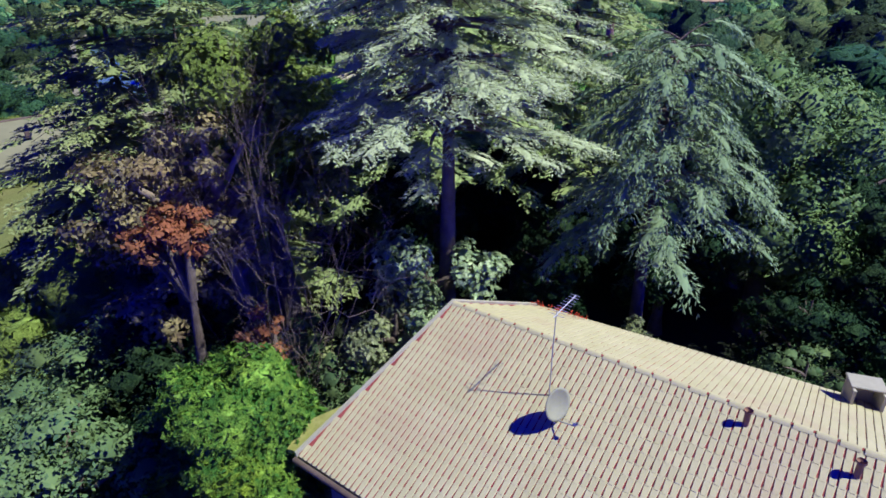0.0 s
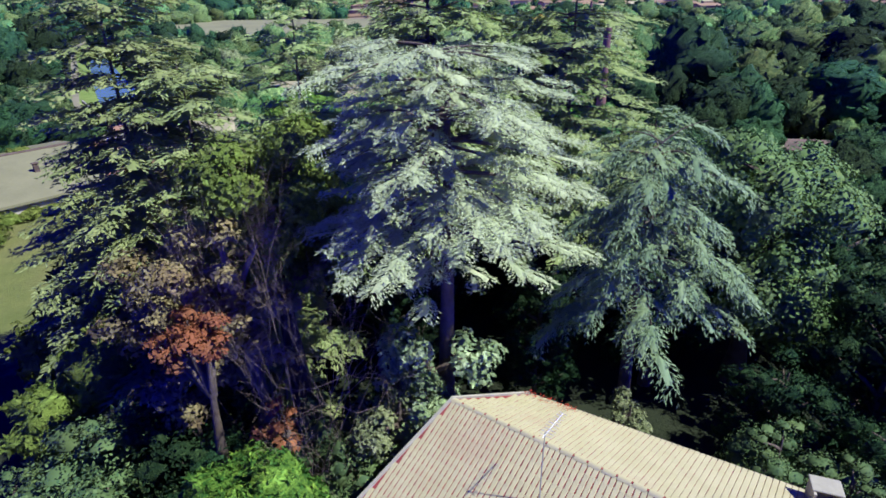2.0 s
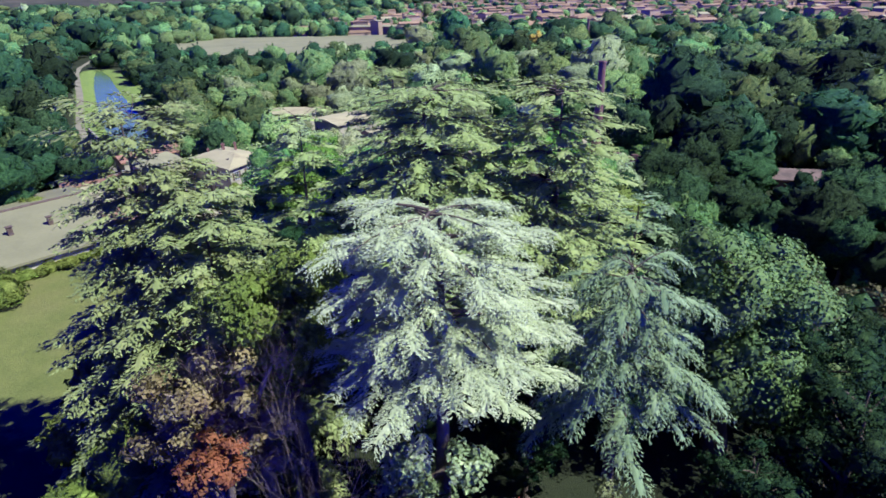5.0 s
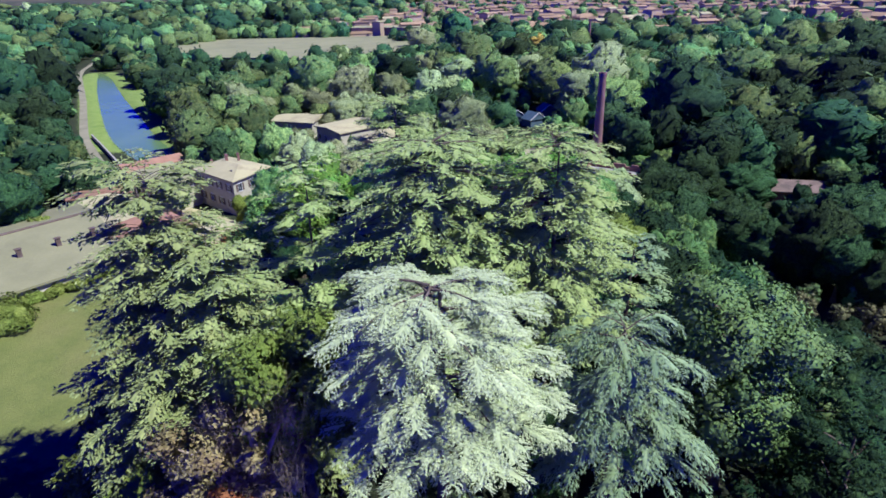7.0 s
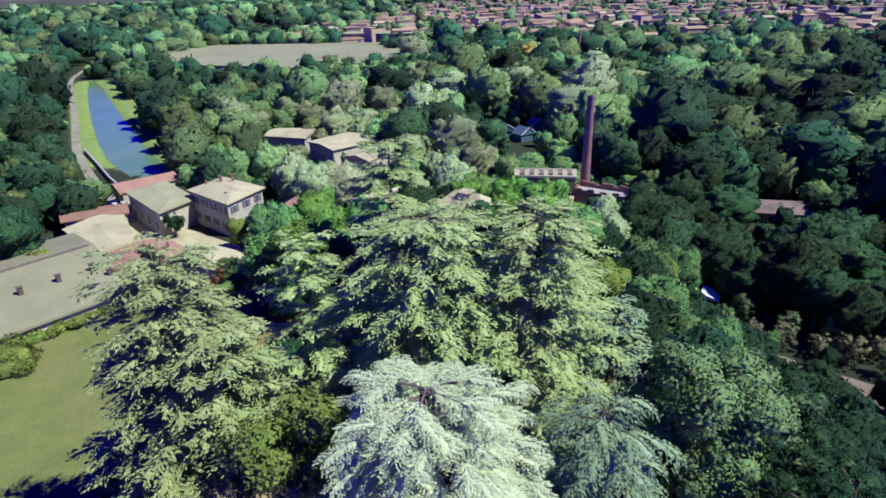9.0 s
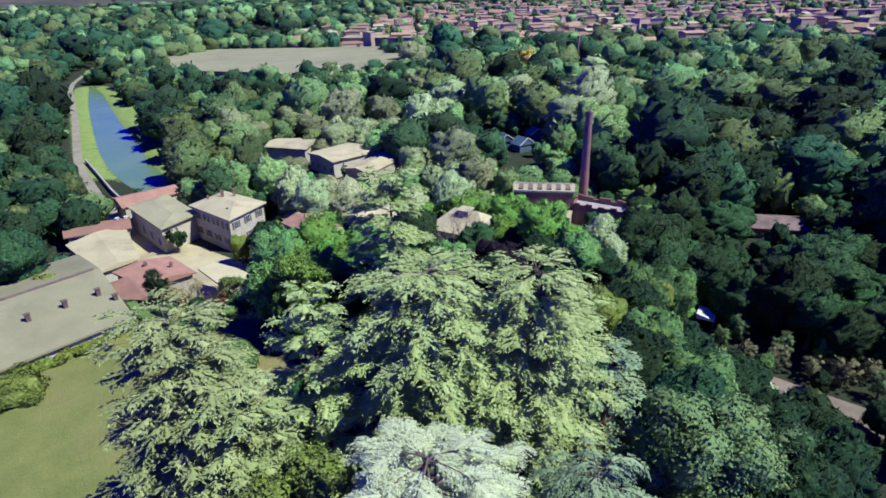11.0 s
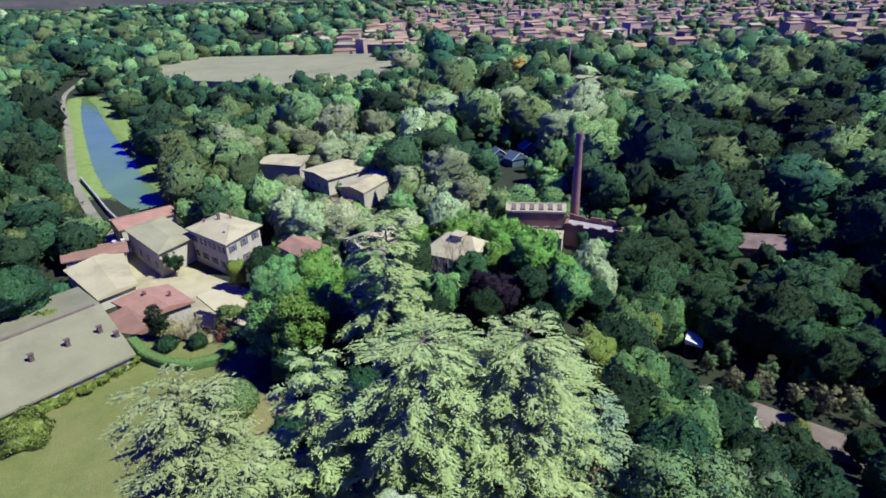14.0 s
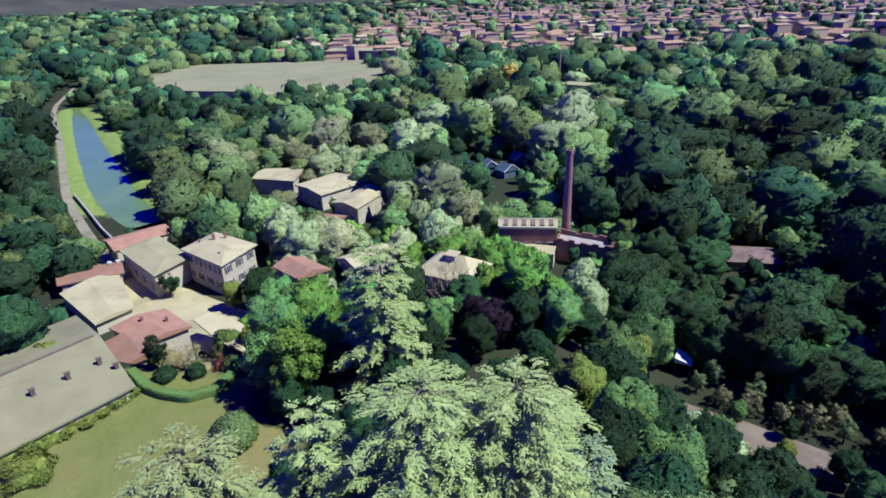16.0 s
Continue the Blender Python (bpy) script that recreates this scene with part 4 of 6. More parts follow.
def tile_shape(wide, long, gap=0.02):
    """An interlocking clay tile: a low flat back between two sloping edges, and a thick lower end."""
    a = wide / 2
    xs = (-a + 0.003, -a + 0.012, a - 0.012, a - 0.003)
    xe = (-a + gap, -a + gap + 0.008, a - gap - 0.008, a - gap)
    v = [(x, -0.02, z) for x, z in zip(xs, (0.0, 0.01, 0.01, 0.0))] + [(x, long + 0.012, z + 0.005) for x, z in zip(xe, (0.0, 0.012, 0.012, 0.0))] + [(xe[0], long + 0.012, -0.004), (xe[3], long + 0.012, -0.004)]
    f = [(0, 1, 5, 4), (1, 2, 6, 5), (2, 3, 7, 6), (4, 5, 6, 7), (8, 4, 7, 9)]
    return np.array(v), np.array(f)


def near_house():
    house = tagged(new("house"), "low house with a pale ribbed clay tile gable roof", "house")
    U, N = ROOF_U, ROOF_N
    bm = bmesh.new()
    ring = [roof_point(-0.5, -4.1), roof_point(ROOF_L - 0.4, -4.1), roof_point(ROOF_L - 0.4, 3.6), roof_point(1.1, 2.0)]
    gable = [roof_point(-0.5, -4.1)[2] - 0.25, roof_point(0, -4.1)[2] - 0.25, roof_point(0, 3.6)[2] - 0.25, roof_point(0, 2.0)[2] - 0.25]
    prism(bm, [tuple(p[:2]) for p in ring], gz(0, 12) - 0.2, gable)
    part("wall", bm, PLASTER, house)
    wide, long = 0.142, 0.275
    tv, tf = tile_shape(wide, long)
    tile_mesh = mesh_of("tile", tv, tf, ROOF_TILE)
    far_v, _ = tile_shape(wide, long, 0.006)
    rng = np.random.default_rng(8)
    for side in (-1, 1):
        u, down, out = slope_frame(side)
        k = math.sqrt(1 + (NEAR_DROP if side < 0 else FAR_DROP) ** 2)
        corners = [(0, 0), (ROOF_L, 0), (ROOF_L, -4.55), (-0.87, -4.55)] if side < 0 else [(0, 0), (ROOF_L, 0), (ROOF_L, 4.45), (1.1, 2.3)]
        top = [roof_point(*c, lift=-0.02) for c in corners]
        bm = bmesh.new()
        a = [bm.verts.new(p) for p in top]
        b = [bm.verts.new(p - np.array([0, 0, 0.14])) for p in top]
        bm.faces.new(a)
        bm.faces.new(b[::-1])
        for i in range(4):
            bm.faces.new((a[i], a[(i + 1) % 4], b[(i + 1) % 4], b[i]))
        roof = part("roof", bm, TILE_JOINT, house, "ribbed pale tiles with dark red joints")
        roof.data.materials.append(PLASTER)
        for poly in roof.data.polygons:
            poly.material_index = 0 if poly.normal.z > 0.5 else 1
        rest = Heap()
        for i in range(-8, int(ROOF_L / wide)):
            for j in range(19):
                s, d = (i + 0.5) * wide, (j + 0.12) * long / k
                d_end = d + long / k
                if side < 0 and (s < -0.19 * d + 0.02 or d_end > 4.7):
                    continue
                cut = 1.0
                if side > 0:
                    d_max = 2.3 + (s - 1.1) * 0.154 + 0.08
                    if s < 0.48 * min(d_end, d_max) + 0.03 or d > d_max - 0.03:
                        continue
                    cut = min(1.0, (d_max - d) / (d_end - d))
                lift = rng.uniform(0, 0.005)
                p = roof_point(s, side * d, lift - 0.015)
                tilt = rng.normal() * 0.012
                uu = u * math.cos(tilt) + down * math.sin(tilt)
                dd = down * math.cos(tilt) - u * math.sin(tilt)
                if side < 0 and 2.1 < s < 6.2 and j < 10:
                    t = new("tile", tile_mesh)
                    t.parent = roof
                    t.matrix_basis = Matrix(((uu[0], dd[0], out[0], p[0]), (uu[1], dd[1], out[1], p[1]), (uu[2], dd[2], out[2], p[2]), (0, 0, 0, 1)))
                else:
                    q = tv if side < 0 else far_v
                    rest.add(p + q[:, :1] * uu + q[:, 1:2] * cut * dd + q[:, 2:] * out, tf)
        tagged(part("tiles", rest.mesh("tiles", ROOF_TILE), None, roof), kind="stuff")
    # ridge caps
    ridge = part("ridge", mesh_of("ridge", *tube([roof_point(0, 0, -0.055), roof_point(ROOF_L, 0, -0.055)], [0.06, 0.06], 6), TILE_JOINT), None, house)
    q = np.linspace(1, -1, 7)
    prof = np.stack([q * 0.1, 0.022 - 0.056 * q * q], 1)
    v = np.array([(0, x, z) for x, z in prof] + [(0.31, x * 0.9, z * 0.95) for x, z in prof])
    f = np.array([(i, i + 1, i + 8, i + 7) for i in range(6)])
    cap = mesh_of("ridge_tile", v, f, ROOF_TILE, True)
    for i in range(int(ROOF_L / 0.36)):
        t = new("ridge_tile", cap)
        t.parent = ridge
        p = roof_point(i * 0.36, 0, 0.0)
        t.matrix_basis = Matrix(((U[0], N[0], 0, p[0]), (U[1], N[1], 0, p[1]), (0, 0, 1, p[2]), (0, 0, 0, 1)))
    # verges and gutter
    for a, b in ((roof_point(-0.03, 0, 0.05), roof_point(-0.92, -4.6, 0.05)), (roof_point(-0.03, 0, 0.05), roof_point(1.08, 2.35, 0.05))):
        bm = bmesh.new()
        d = (b - a)
        side = np.cross(d / np.linalg.norm(d), np.array([0, 0, 1.0])) * 0.04
        vs = [bm.verts.new(p) for p in (a - side, a + side, b + side, b - side, a - side - (0, 0, 0.14), a + side - (0, 0, 0.14), b + side - (0, 0, 0.14), b - side - (0, 0, 0.14))]
        for q in ((0, 1, 2, 3), (7, 6, 5, 4), (0, 4, 5, 1), (1, 5, 6, 2), (2, 6, 7, 3), (3, 7, 4, 0)):
            bm.faces.new([vs[k] for k in q])
        part("verge", bm, PLASTER, house)
    part("gutter", mesh_of("gutter", *tube([roof_point(-0.9, -4.66, -0.07), roof_point(ROOF_L, -4.66, -0.07)], [0.07, 0.07], 8), DARK_WOOD, True), None, house, "dark metal eaves gutter")
    part("gutter", mesh_of("gutter", *tube([roof_point(1.1, 2.4, -0.07), roof_point(ROOF_L, 4.55, -0.07)], [0.06, 0.06], 8), DARK_WOOD, True), None, house, "dark metal eaves gutter")
    # bell-cast eaves corner, mossy
    bm = bmesh.new()
    vs = [bm.verts.new(p) for p in (roof_point(-0.62, -3.2, 0.03), roof_point(-1.28, -4.0, 0.03), roof_point(-1.2, -4.6, 0.0), roof_point(-0.88, -4.55, 0.03))]
    bm.faces.new(vs)
    ex = bmesh.ops.extrude_face_region(bm, geom=list(bm.faces))
    bmesh.ops.translate(bm, verts=[g for g in ex["geom"] if isinstance(g, bmesh.types.BMVert)], vec=(0, 0, -0.1))
    part("eaves_corner", bm, MOSS, house, "yellow mossy eaves corner")
    # vent pipes
    for s, d in ((6.85, -0.34), (8.6, -0.5)):
        p = roof_point(s, d)
        v, f = tube([p - (0, 0, 0.05), p + (0, 0, 0.3), p + (0, 0, 0.301), p + (0, 0, 0.34)], [0.055, 0.055, 0.085, 0.08], 12)
        part("vent_pipe", mesh_of("vent_pipe", v, f, ROOF_RED, True), None, house, "short red clay vent pipe")
    return house


MOSS = surface("yellow_moss", (0.3, 0.3, 0.06), (0.38, 0.36, 0.1), (0.22, 0.22, 0.05), 4, 25, 1.0, 0.05)
near_house()


def roof_box():
    """A rendered chimney box with a dark mouth, on the far slope."""
    box_ob = tagged(new("chimney"), "square rendered roof chimney with a dark open mouth", "chimney")
    p = roof_point(8.6, 3.1, -0.15)
    bm = bmesh.new()
    w, h, t = 0.31, 0.62, 0.06
    box(bm, -w, -w + t, -0.3, 0.3, 0, h)
    box(bm, w - t, w, -0.3, 0.3, 0, h)
    box(bm, -w + t, w - t, 0.23, 0.3, 0, h)
    part("body", bm, PLASTER, box_ob)
    bm = bmesh.new()
    box(bm, -w - 0.03, w + 0.03, -0.2, 0.33, h, h + 0.05, 0.015)
    part("cap", bm, PLASTER, box_ob)
    box_ob.matrix_basis = pose(*p, 0, 0, -20)


roof_box()


DISH = surface("dull_grey_paint", (0.28, 0.27, 0.16), (0.32, 0.31, 0.19), None, 2, 14, 0.7, 0.2, relief=0.05)


def satellite_dish():
    dish = tagged(new("satellite_dish"), "pale round satellite dish on a short roof arm", "satellite dish")
    r, n, m = 0.33, 28, 6
    v, f = [], []
    for i in range(m + 1):
        q = i / m
        for k in range(n):
            a = 2 * math.pi * k / n
            v.append((math.cos(a) * r * q, math.sin(a) * r * q * 1.08, 0.22 * (r * q) ** 2 / r))
    f = [(i * n + k, i * n + (k + 1) % n, (i + 1) * n + (k + 1) % n, (i + 1) * n + k) for i in range(m) for k in range(n)]
    back = [(x, y, z - 0.02) for x, y, z in v]
    g = [tuple(q + len(v) for q in reversed(p)) for p in f]
    rim = [(m * n + k, m * n + (k + 1) % n, len(v) + m * n + (k + 1) % n, len(v) + m * n + k) for k in range(n)]
    bowl = part("bowl", mesh_of("bowl", v + back, f + g + rim, DISH, True), None, dish)
    face = look((0, 0, 0.48), Vector((0, 0, 0.48)) + Vector((-0.55, 0.8, -0.2)))
    bowl.matrix_basis = face
    part("arm", mesh_of("arm", *tube([(0, 0, -0.05), (0, 0, 0.3), (-0.03, 0.02, 0.46)], [0.025, 0.025, 0.025], 8), METAL, True), None, dish)
    lnb = face @ Vector((0, -0.3, 0.42))
    low = face @ Vector((0, -0.37, 0.02))
    part("feed_arm", mesh_of("feed_arm", *tube([tuple(low), tuple(lnb)], [0.014, 0.014], 6), METAL, True), None, dish)
    part("receiver", mesh_of("receiver", *tube([tuple(lnb), tuple(lnb + Vector((0.03, -0.02, 0.03))), tuple(lnb + Vector((0.08, -0.05, 0.08)))], [0.01, 0.04, 0.035], 8), WHITE, True), None, dish)
    p = roof_point(3.72, -1.72)
    dish.matrix_basis = pose(*p)


satellite_dish()


def aerial():
    """A thin mast with a comb aerial."""
    a = tagged(new("aerial"), "thin metal mast with a comb television aerial", "aerial")
    part("mast", mesh_of("mast", *tube([(0, 0, -0.1), (0, 0, 1.0), (0.02, 0.02, 2.0)], [0.015, 0.013, 0.011], 8), METAL, True), None, a)
    d = Vector((0.52, 0.6, 0.12)).normalized()
    e = Vector((0.6, -0.52, 0)).normalized()
    p = Vector((0.02, 0.02, 1.93))
    part("boom", mesh_of("boom", *tube([tuple(p - d * 0.1), tuple(p + d * 0.75)], [0.012, 0.012], 6), METAL, True), None, a)
    for i in range(9):
        q = p + d * (0.75 * i / 8)
        w = 0.17 - 0.008 * i
        part("rod", mesh_of("rod", *tube([tuple(q - e * w), tuple(q + e * w)], [0.006, 0.006], 5), METAL), None, a)
    a.matrix_basis = pose(*roof_point(3.35, -1.25))


aerial()


def creeper():
    """Red creeper leaves that hang over the far eaves."""
    rng = np.random.default_rng(77)
    heap = Heap()
    pts = np.array([roof_point(1.1 + q, 2.25 + 0.154 * q + rng.uniform(-0.25, 0.12), 0.05 + abs(rng.normal()) * 0.05) for q in rng.uniform(-0.1, 1.5, 90)])
    heap.add(*leaf_faces(pts, unit(rng.normal(size=(90, 3)) * 0.5 + np.array([0, 0, 1])), np.full(90, 0.045), rng))
    tagged(new("creeper", heap.mesh("creeper", LEAF_RED)), "red creeper leaves lying over the eaves", "climbing plant")


LEAF_RED = foliage("red_leaves", (0.3, 0.03, 0.035), (0.42, 0.06, 0.06), (0.24, 0.03, 0.04))
creeper()


# ---- houses of the valley ----
FOOT = []   # middle and reach of every building


def gable_house(label, ring, eave, rise, wall_mat, roof_mat, base=None, hip=0.0, over=0.5, category="house", name="house"):
    """A house on four plan corners, the ridge along the longer side."""
    P = [Vector((x, y)) for x, y in ring]
    if (P[1] - P[0]).length < (P[2] - P[1]).length:
        P = P[1:] + P[:1]
    mid = sum(P, Vector((0, 0))) / 4
    if base is None:
        FOOT.append((mid.x, mid.y, P))
    base = min(gz(*p) for p in P) - 0.3 if base is None else base
    house = tagged(new(name), label, category)
    bm = bmesh.new()
    prism(bm, [tuple(p) for p in P], base, eave)
    part("wall", bm, wall_mat, house)
    Q = [p + (p - mid).normalized() * over * 1.4 for p in P]
    r0, r1 = (Q[3] + Q[0]) / 2, (Q[1] + Q[2]) / 2
    span = r1 - r0
    r0, r1 = r0 + span * hip, r1 - span * hip
    bm = bmesh.new()
    q = [bm.verts.new((*p, eave)) for p in Q]
    t = [bm.verts.new((*r0, eave + rise)), bm.verts.new((*r1, eave + rise))]
    lo = [bm.verts.new((*p, eave - 0.22)) for p in Q]
    bm.faces.new((q[0], q[1], t[1], t[0]))
    bm.faces.new((q[2], q[3], t[0], t[1]))
    bm.faces.new((q[1], q[2], t[1]))
    bm.faces.new((q[3], q[0], t[0]))
    for i in range(4):
        bm.faces.new((lo[i], lo[(i + 1) % 4], q[(i + 1) % 4], q[i]))
    bm.faces.new(lo[::-1])
    part("roof", bm, roof_mat, house)
    return house, P, mid


def brick_chimney(label, x, y, h, r0, r1):
    c = tagged(new("chimney"), label, "chimney")
    z = gz(x, y)
    zs = np.linspace(0, h, 14)
    rr = r0 + (r1 - r0) * zs / h
    v, f = tube(np.stack([0 * zs, 0 * zs, zs], 1), rr, 20)
    part("shaft", mesh_of("shaft", v, f, BRICK, True), None, c)
    for zz, k in ((h - 0.9, 1.12), (h - 0.35, 1.22), (0.0, 1.25)):
        hh = 0.4 if zz else 1.6
        v, f = tube([(0, 0, zz), (0, 0, zz + 0.01), (0, 0, zz + hh), (0, 0, zz + hh + 0.01)], [r1 * 0.8 if zz else r0, (r1 if zz else r0) * k, (r1 if zz else r0) * k, r1 * 0.75], 20)
        part("collar", mesh_of("collar", v, f, BRICK), None, c)
    c.matrix_basis = pose(x, y, z)
    return c



# ---- openings and details of the houses ----
def windows_on(house, a, b, z0, rows, cols, size=(0.9, 1.3), floor_h=2.9, shutters=False, door=False):
    """Windows along the wall from plan point a to b, set proud of it; one level holds a door if wanted."""
    a, b = Vector(a), Vector(b)
    run = (b - a)
    n = Vector((run.y, -run.x)).normalized()
    ang = math.degrees(math.atan2(run.y, run.x))
    w, h = size
    for r in range(rows):
        for c in range(cols):
            q = a + run * ((c + 0.5) / cols)
            z = z0 + 0.95 + r * floor_h
            hh = h
            if door and r == 0 and c == cols // 2:
                z, hh = z0 + 0.02, 2.1
            bm = bmesh.new()
            for x0, x1, y0, y1 in ((-w / 2 - 0.08, w / 2 + 0.08, hh, hh + 0.1), (-w / 2 - 0.08, w / 2 + 0.08, -0.1, 0), (-w / 2 - 0.08, -w / 2, 0, hh), (w / 2, w / 2 + 0.08, 0, hh), (-0.03, 0.03, 0, hh)):
                box(bm, x0, x1, -0.06, 0.02, y0, y1)
            win = part("window", bm, WHITE, house)
            win.matrix_basis = pose(q.x + n.x * 0.02, q.y + n.y * 0.02, z, 0, 0, ang)
            bm = bmesh.new()
            box(bm, -w / 2, w / 2, -0.02, 0.0, 0, hh)
            part("pane", bm, DARK_GLASS, win)
            if shutters:
                for sx in (-1, 1):
                    bm = bmesh.new()
                    x0 = sx * (w / 2 + 0.08)
                    box(bm, min(x0, x0 + sx * w * 0.5), max(x0, x0 + sx * w * 0.5), -0.07, -0.02, 0, hh, 0.01)
                    part("shutter", bm, DARK_WOOD, win)


def stack(house, x, y, z, w=0.5, h=1.1, mat=None):
    bm = bmesh.new()
    box(bm, -w / 2, w / 2, -w / 2, w / 2, -0.6, h)
    box(bm, -w / 2 - 0.08, w / 2 + 0.08, -w / 2 - 0.08, w / 2 + 0.08, h, h + 0.1)
    box(bm, -w / 2 + 0.05, w / 2 - 0.05, -w / 2 + 0.05, w / 2 - 0.05, h + 0.1, h + 0.3)
    p = part("chimney_stack", bm, mat or BRICK, house)
    p.matrix_basis = pose(x, y, z, 0, 0, 30)


def skylight(house, x, y, z, ang, tilt=8):
    bm = bmesh.new()
    box(bm, -0.4, 0.4, -0.55, 0.55, 0, 0.1, 0.02)
    p = part("skylight", bm, DARK_WOOD, house)
    p.matrix_basis = pose(x, y, z, tilt, 0, ang)
    bm = bmesh.new()
    box(bm, -0.32, 0.32, -0.46, 0.46, 0.1, 0.115)
    part("pane", bm, DARK_GLASS, p)


def dress(house, P, z0, facades, **kw):
    for i, rows, cols in facades:
        windows_on(house, P[i], P[(i + 1) % 4], z0, rows, cols, **kw)


# ---- the valley's buildings ----
H3 = [(-36.5, 96.9), (-32.9, 105.6), (-42.3, 112.5), (-45.9, 105.0)]
house3, P3, _ = gable_house("two-storey cream house with a low pale roof", H3, 6.5, 1.1, PLASTER, ROOF_PALE, hip=0.3)
windows_on(house3, H3[3], H3[0], 0.4, 2, 4, shutters=True)
windows_on(house3, H3[0], H3[1], 0.4, 2, 3, shutters=True)
stack(house3, -40.5, 106.5, 7.3)
stack(house3, -39.0, 108.5, 7.2, 0.4, 0.9)
stack(house3, -43.2, 106.2, 6.9, 0.35, 0.7)
skylight(house3, -36.6, 103.0, 7.02, 60)
skylight(house3, -37.6, 101.0, 6.98, 60)
H2 = [(-48.8, 97.4), (-45.4, 104.9), (-55.5, 116.0), (-59.8, 109.2)]
house2, P2, _ = gable_house("two-storey plastered house with a pale hipped roof", H2, 5.0, 0.7, PLASTER, FLAT_ROOF, hip=0.2)
windows_on(house2, H2[3], H2[0], 0.2, 1, 4, size=(1.1, 1.6))
H1 = [(-62.2, 111.6), (-54.9, 120.4), (-59.0, 124.5), (-67.1, 117.4)]
house1, _, _ = gable_house("narrow outbuilding with a brown-red roof", H1, 4.2, 0.9, PLASTER, ROOF_RED)
windows_on(house1, H1[3], H1[0], 0.2, 1, 2)
gable_house("low building with a broad pale roof", [(-64.5, 95.5), (-59.0, 104.0), (-49.8, 89.5), (-53.4, 84.6)], 3.0, 0.5, PLASTER, ASPHALT)
gable_house("low lean-to with a red roof", [(-69.6, 103.9), (-60.3, 107.9), (-57.5, 102.8), (-66.6, 99.0)], 3.2, 0.4, PLASTER, ROOF_RED)
hr, _, _ = gable_house("small building with a faded red roof", [(-45.4, 75.7), (-39.9, 80.1), (-34.6, 75.1), (-39.1, 71.4)], 7.0, 0.6, PLASTER, ROOF_RED)
stack(hr, -41.5, 76.5, 7.3, 0.4, 0.6)
stack(hr, -37.8, 76.2, 7.3, 0.35, 0.6)
gable_house("lower wing with a faded red roof", [(-44.6, 72.4), (-41.0, 75.2), (-36.3, 69.8), (-40.0, 66.8)], 6.6, 0.5, PLASTER, ROOF_RED)
SHED = [(-32.3, 53.9), (-46.6, 69.8), (-67.0, 45.5), (-52.5, 30.0)]
shed, _, _ = gable_house("long shed with a grey sheet roof along the lawn", SHED, 12.2, 1.8, PLASTER, ROOF_GREY, name="shed", category="shed")


def roof_vents():
    """Upright vent boxes along the shed's roof."""
    for k, (x, y, z) in enumerate(((-36.6, 57.1, 13.15), (-38.7, 54.6, 13.15), (-40.9, 52.0, 13.15), (-43.2, 49.3, 13.15), (-47.6, 63.6, 13.2), (-34.6, 56.6, 12.7))):
        v = tagged(new("roof_vent"), "dark upright metal vent box on the shed roof", "vent", group="vents on the shed roof")
        bm = bmesh.new()
        box(bm, -0.22, 0.22, -0.18, 0.18, -0.4, 0.75, 0.02)
        part("body", bm, DARK_WOOD, v)
        bm = bmesh.new()
        box(bm, -0.3, 0.3, -0.26, 0.26, 0.75, 0.83, 0.02)
        part("cap", bm, DARK_WOOD, v)
        v.matrix_basis = pose(x, y, z, 0, 0, 48)


roof_vents()


def seams():
    """Standing seams and the ridge cap of the shed roof."""
    a, b = Vector((-32.3, 53.9)), Vector((-46.6, 69.8))
    c, d = Vector((-67.0, 45.5)), Vector((-52.5, 30.0))
    r0, r1 = (a + b) / 2, (c + d) / 2
    part("ridge_cap", mesh_of("ridge_cap", *tube([(*r0, 14.02), (*r1, 14.02)], [0.16, 0.16], 6), DARK_WOOD, True), None, shed)


seams()
W1 = [(-46.2, 158.0), (-45.2, 166.8), (-33.8, 166.2), (-35.0, 154.0)]
w1, _, _ = gable_house("workshop with a pale flat-pitched roof", W1, 4.3, 0.6, PLASTER, ROOF_PALE)
windows_on(w1, W1[3], W1[0], 0.2, 1, 4)
W2 = [(-33.0, 150.0), (-24.3, 159.4), (-15.8, 150.3), (-25.4, 141.0)]
w2, _, _ = gable_house("workshop with two pale roofs", W2, 4.3, 0.6, PLASTER, ROOF_PALE)
windows_on(w2, W2[0], W2[3], 0.2, 1, 4)
W3 = [(-21.4, 134.0), (-14.5, 146.0), (-9.5, 141.0), (-15.4, 129.0)]
w3, _, _ = gable_house("workshop with a pale patched roof", W3, 4.6, 0.8, PLASTER, ROOF_PALE)
windows_on(w3, W3[0], W3[3], 0.2, 1, 2)
gable_house("small lean-to with a brown roof", [(-26.5, 127.0), (-24.6, 131.5), (-18.6, 129.0), (-20.4, 124.8)], 2.8, 0.4, PLASTER, ROOF_RED)
WP = [(-26.8, 96.5), (-21.8, 91.5), (-17.4, 94.7), (-23.0, 100.0)]
wp, _, _ = gable_house("small house with a pink-red roof", WP, 5.8, 0.9, PLASTER, ROOF_RED)
windows_on(wp, WP[1], WP[2], 1.5, 1, 2)
PV = [(-1.0, 88.0), (6.6, 83.3), (10.0, 89.6), (2.4, 94.3)]
pv, _, _ = gable_house("pavilion with a pale hipped roof and a dormer", PV, 7.6, 2.6, PLASTER, ROOF_PALE, hip=0.3, over=0.8, name="pavilion")
windows_on(pv, PV[0], PV[1], 3.6, 1, 4, size=(1.0, 1.9))
bm = bmesh.new()
box(bm, -0.9, 0.9, -0.8, 0.8, 0, 0.9)
dm = part("dormer", bm, PLASTER, pv)
dm.matrix_basis = pose(4.3, 88.4, 9.4, 0, 0, -32)
bm = bmesh.new()
